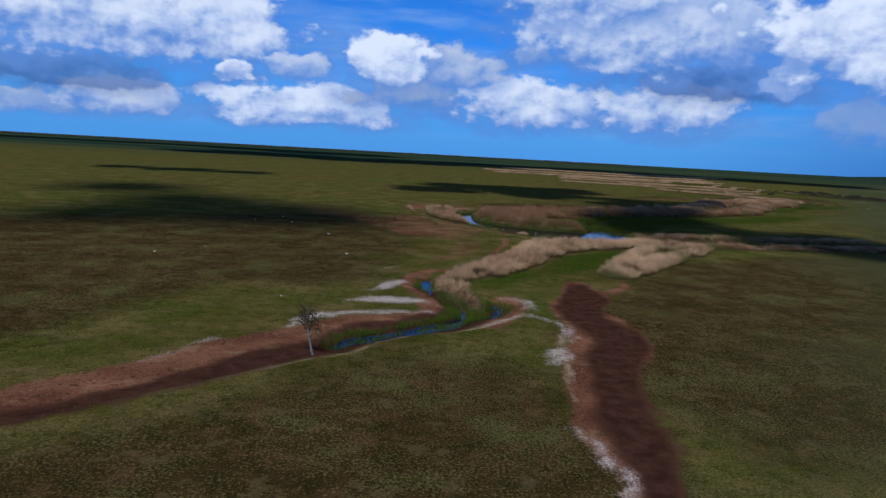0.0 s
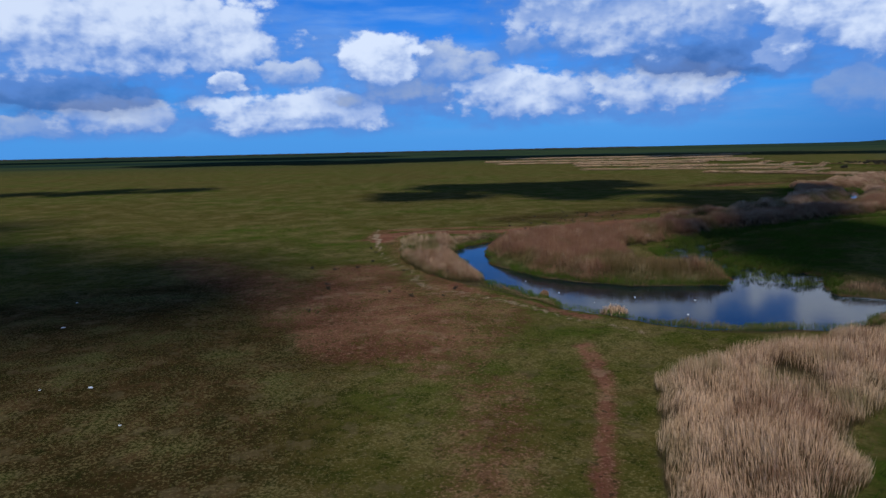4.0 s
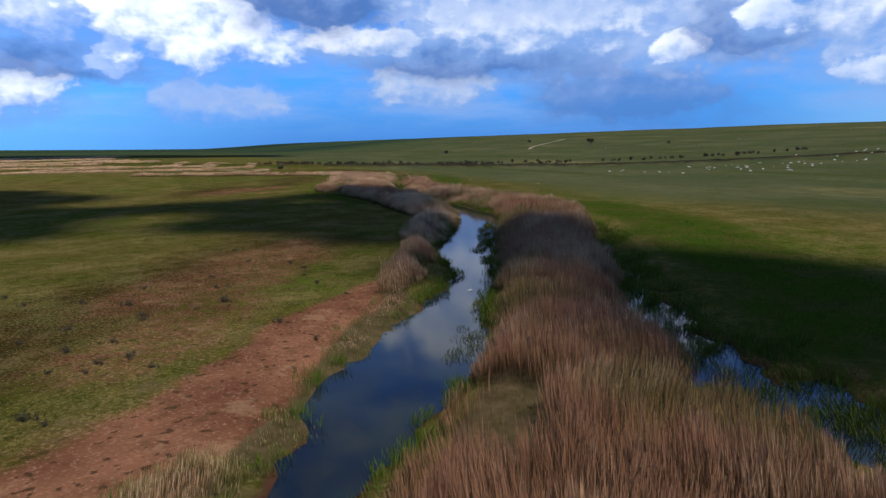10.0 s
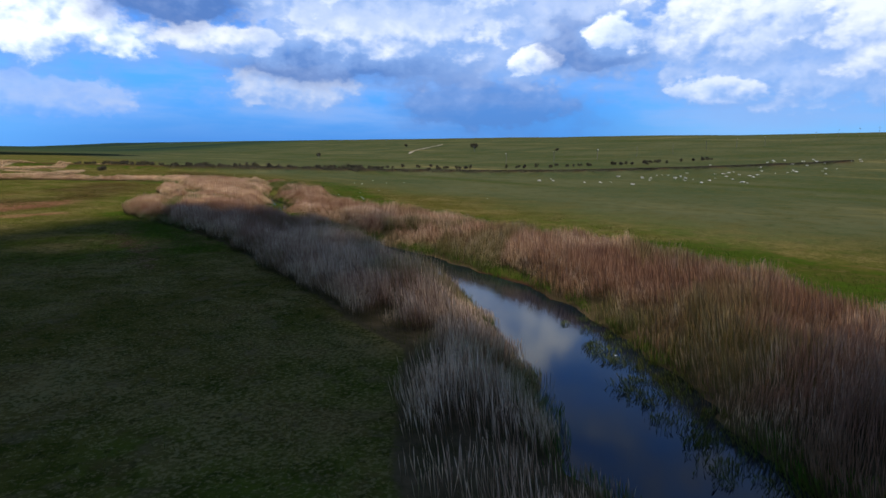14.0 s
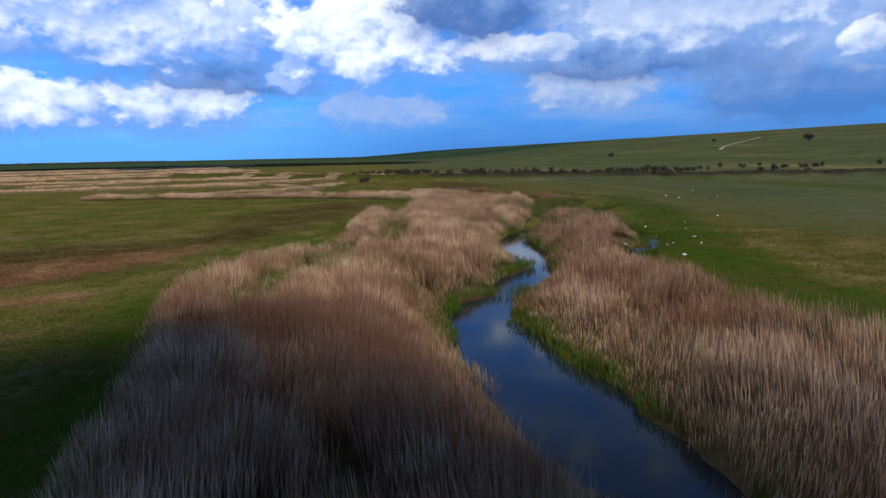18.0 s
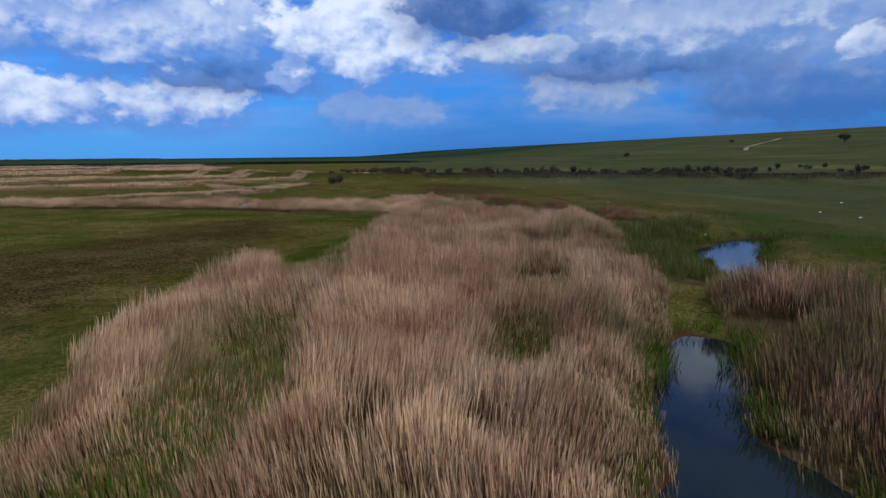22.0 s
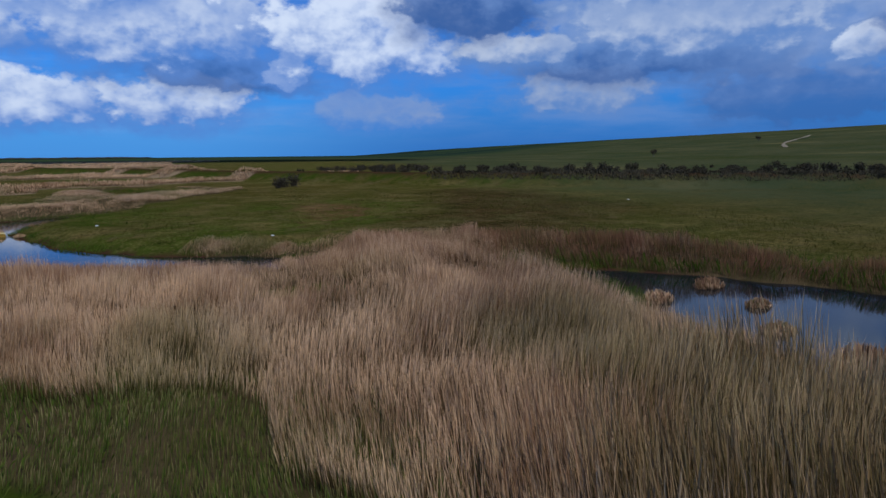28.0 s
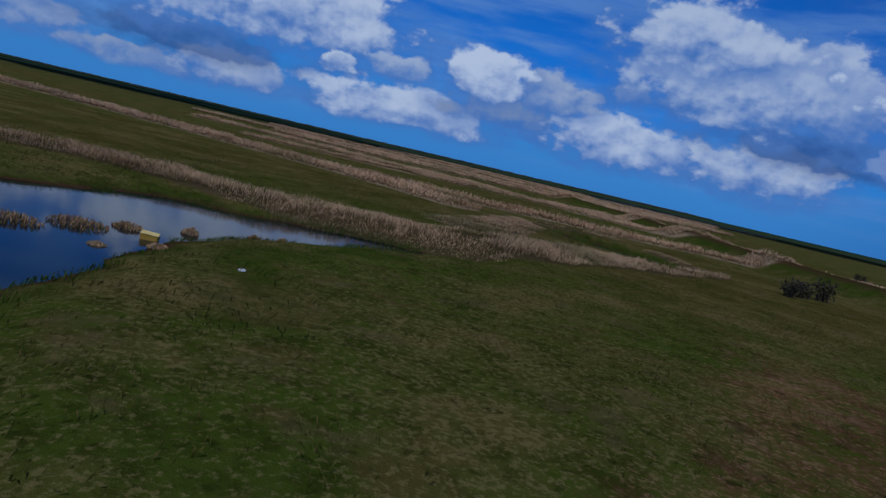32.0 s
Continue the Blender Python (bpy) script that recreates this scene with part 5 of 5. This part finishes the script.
CLUMPS = [(14, 161.5, 0.5, 0.9), (19.6, 152.2, 1.4, 1.3), (204.7, 405.0, 0.32, 0.7), (191.2, 429.3, 1.3, 0.5), (192.6, 431.2, 1.3, 0.5), (193.8, 432.8, 0.7, 0.45),
          (195.6, 434.6, 0.4, 0.5), (198, 436, 0.3, 0.4), (199, 437, 0.25, 0.4), (198.3, 433, 0.5, 0.5), (214, 386, 0.6, 0.5), (216, 389, 0.8, 0.6), (211, 384, 0.7, 0.5), (209, 381, 1.0, 0.8), (212, 389, 0.8, 0.6),
          (207.5, 378, 0.9, 0.7), (196.5, 430.5, 0.4, 0.35), (195, 429, 0.4, 0.3), (213, 379, 0.5, 0.5), (211.5, 374, 0.5, 0.45)]
for k, (px, py, wide, tall) in enumerate(CLUMPS):
    reed_clump(px, py, wide, tall, 300 + k, 0.35 if tall < 0.6 else 0.12)


# ---- yellow tank and litter ----
def yellow_tank(x, y):
    root = new("tank")
    tagged(root, "weathered yellow metal tank lying half sunk at the pool's edge", "tank")
    root.matrix_world = Matrix.Translation((x, y, WATER_LEVEL - 0.05)) @ Matrix.Rotation(radians(18), 4, "Z") @ Matrix.Rotation(radians(9), 4, "X") @ Matrix.Rotation(radians(4), 4, "Y") @ Matrix.Scale(0.66, 4)
    bm = bmesh.new()
    bmesh.ops.create_cube(bm, size=1.0, matrix=Matrix.Translation((0, 0, 0.24)) @ Matrix.Diagonal((1.05, 0.55, 0.48, 1)))
    bmesh.ops.bevel(bm, geom=bm.edges[:], offset=0.05, segments=2, affect="EDGES")
    part("body", bm, YELLOW, root)
    bm = bmesh.new()
    bmesh.ops.create_cube(bm, size=1.0, matrix=Matrix.Translation((0, 0, 0.50)) @ Matrix.Diagonal((1.07, 0.57, 0.03, 1)))
    bmesh.ops.bevel(bm, geom=bm.edges[:], offset=0.015, segments=1, affect="EDGES")
    part("lid", bm, FADED, root, "faded pale yellow lid")
    for s in (-1, 1):
        bm = bmesh.new()
        bmesh.ops.create_cube(bm, size=1.0, matrix=Matrix.Translation((s * 0.545, 0, 0.3)) @ Matrix.Diagonal((0.03, 0.2, 0.04, 1)))
        part("handle", bm, DARK_TWIG, root)


yellow_tank(195.4, 431.8)


def litter_piece(seed):
    rng = random.Random(seed)
    bm = bmesh.new()
    bmesh.ops.create_icosphere(bm, subdivisions=2, radius=0.5)
    for v in bm.verts:
        v.co *= 1 + 0.5 * noise.noise(v.co * 2.2 + Vector((seed, 0, 0)))
        v.co.z = max(v.co.z * 0.45, -0.08)
    return bm


def scatter_piece(name, mat, label, category, group, spots, seed, sizes):
    rng = random.Random(seed)
    shapes = []
    for k in range(4):
        bm = litter_piece(seed + k)
        me = bpy.data.meshes.new(name)
        bm.to_mesh(me)
        bm.free()
        me.materials.append(mat)
        shapes.append(me)
    for k, (px, py) in enumerate(spots):
        ob = tagged(new(name, shapes[k % 4]), label, category, group)
        size = rng.uniform(*sizes)
        wet = float(shore(np.array([float(px)]), np.array([float(py)]))[0]) < -0.1
        z = WATER_LEVEL if wet else ground_at(px, py)
        ob.matrix_world = Matrix.Translation((px, py, z + 0.02)) @ Matrix.Rotation(rng.uniform(0, 6.3), 4, "Z") @ Matrix.Diagonal((size, size * rng.uniform(0.5, 1), size * rng.uniform(0.5, 0.9), 1))


rng = random.Random(12)
near_litter = [(201, 428), (-15.5, 109), (57.5, 236), (58, 227), (13.8, 221.7), (181, 323), (186, 330), (178, 316), (174, 313), (200, 325), (248, 356), (192, 294), (205, 352), (229, 380), (16, 163), (19, 158), (24, 160), (27, 152), (13, 170), (30, 158), (86, 239), (97, 250)]
near_litter += [(rng.uniform(-45, -5), rng.uniform(60, 170)) for _ in range(10)] + [(rng.uniform(205, 250), rng.uniform(340, 420)) for _ in range(10)] + [(160 + 30 * k / 12 + rng.gauss(0, 3), 312 + 14 * k / 12 + rng.gauss(0, 2)) for k in range(12)]
scatter_piece("litter", WHITE_LITTER, "small scrap of white plastic litter", "litter", "white litter", near_litter, 400, (0.18, 0.42))
dump = [(rng.uniform(290, 520), 0) for _ in range(90)]
dump = [(px, 290 - (px - 300) * 0.42 + rng.gauss(0, 22)) for px, _ in dump]
scatter_piece("stone", STONE, "pale limestone block on the rough pasture", "stone", "pale stones at the hill's foot", dump, 420, (0.6, 1.9))


# ---- pale dirt track climbing the hill ----
DIRT = plain("pale_dirt", (0.16, 0.13, 0.085), (0.27, 0.22, 0.15), 0.95, 0.4)
bm = bmesh.new()
left = right = None
for k in range(41):
    q = k / 40
    px, py = 712 + 270 * q, 591 + 94 * q + 7 * math.sin(q * 5.0)
    half = 1.5 + 0.5 * math.sin(q * 17)
    a = bm.verts.new((px - 0.33 * half, py + 0.94 * half, ground_at(px, py) + 0.55))
    b = bm.verts.new((px + 0.33 * half, py - 0.94 * half, ground_at(px, py) + 0.55))
    if left:
        bm.faces.new((left, right, b, a))
    left, right = a, b
tagged(part("track", bm, DIRT), "pale worn dirt track climbing the green hillside", "track", kind="structure")


# ---- distant woods along the horizon ----
rng = random.Random(90)
woods = bmesh.new()
for k in range(420):
    s = rng.random()
    px, py, size = -2900 + 3900 * s + rng.gauss(0, 40), 3000 + 500 * s + rng.gauss(0, 90), rng.uniform(5, 8)
    m = Matrix.Translation((px, py, ground_at(px, py) + size * 0.25)) @ Matrix.Diagonal((size * rng.uniform(4, 9), size * 2.5, size * 0.5, 1))
    bmesh.ops.create_icosphere(woods, subdivisions=1, radius=1.0, matrix=m)
for v in woods.verts:
    v.co += Vector((noise.noise(v.co * 0.05), noise.noise(v.co * 0.05 + Vector((9, 0, 0))), noise.noise(v.co * 0.07) * 0.4)) * 3
woods_ob = part("far_woods", woods, LEAF)
tagged(woods_ob, "dark belt of far woods on the horizon", "woods", kind="stuff")
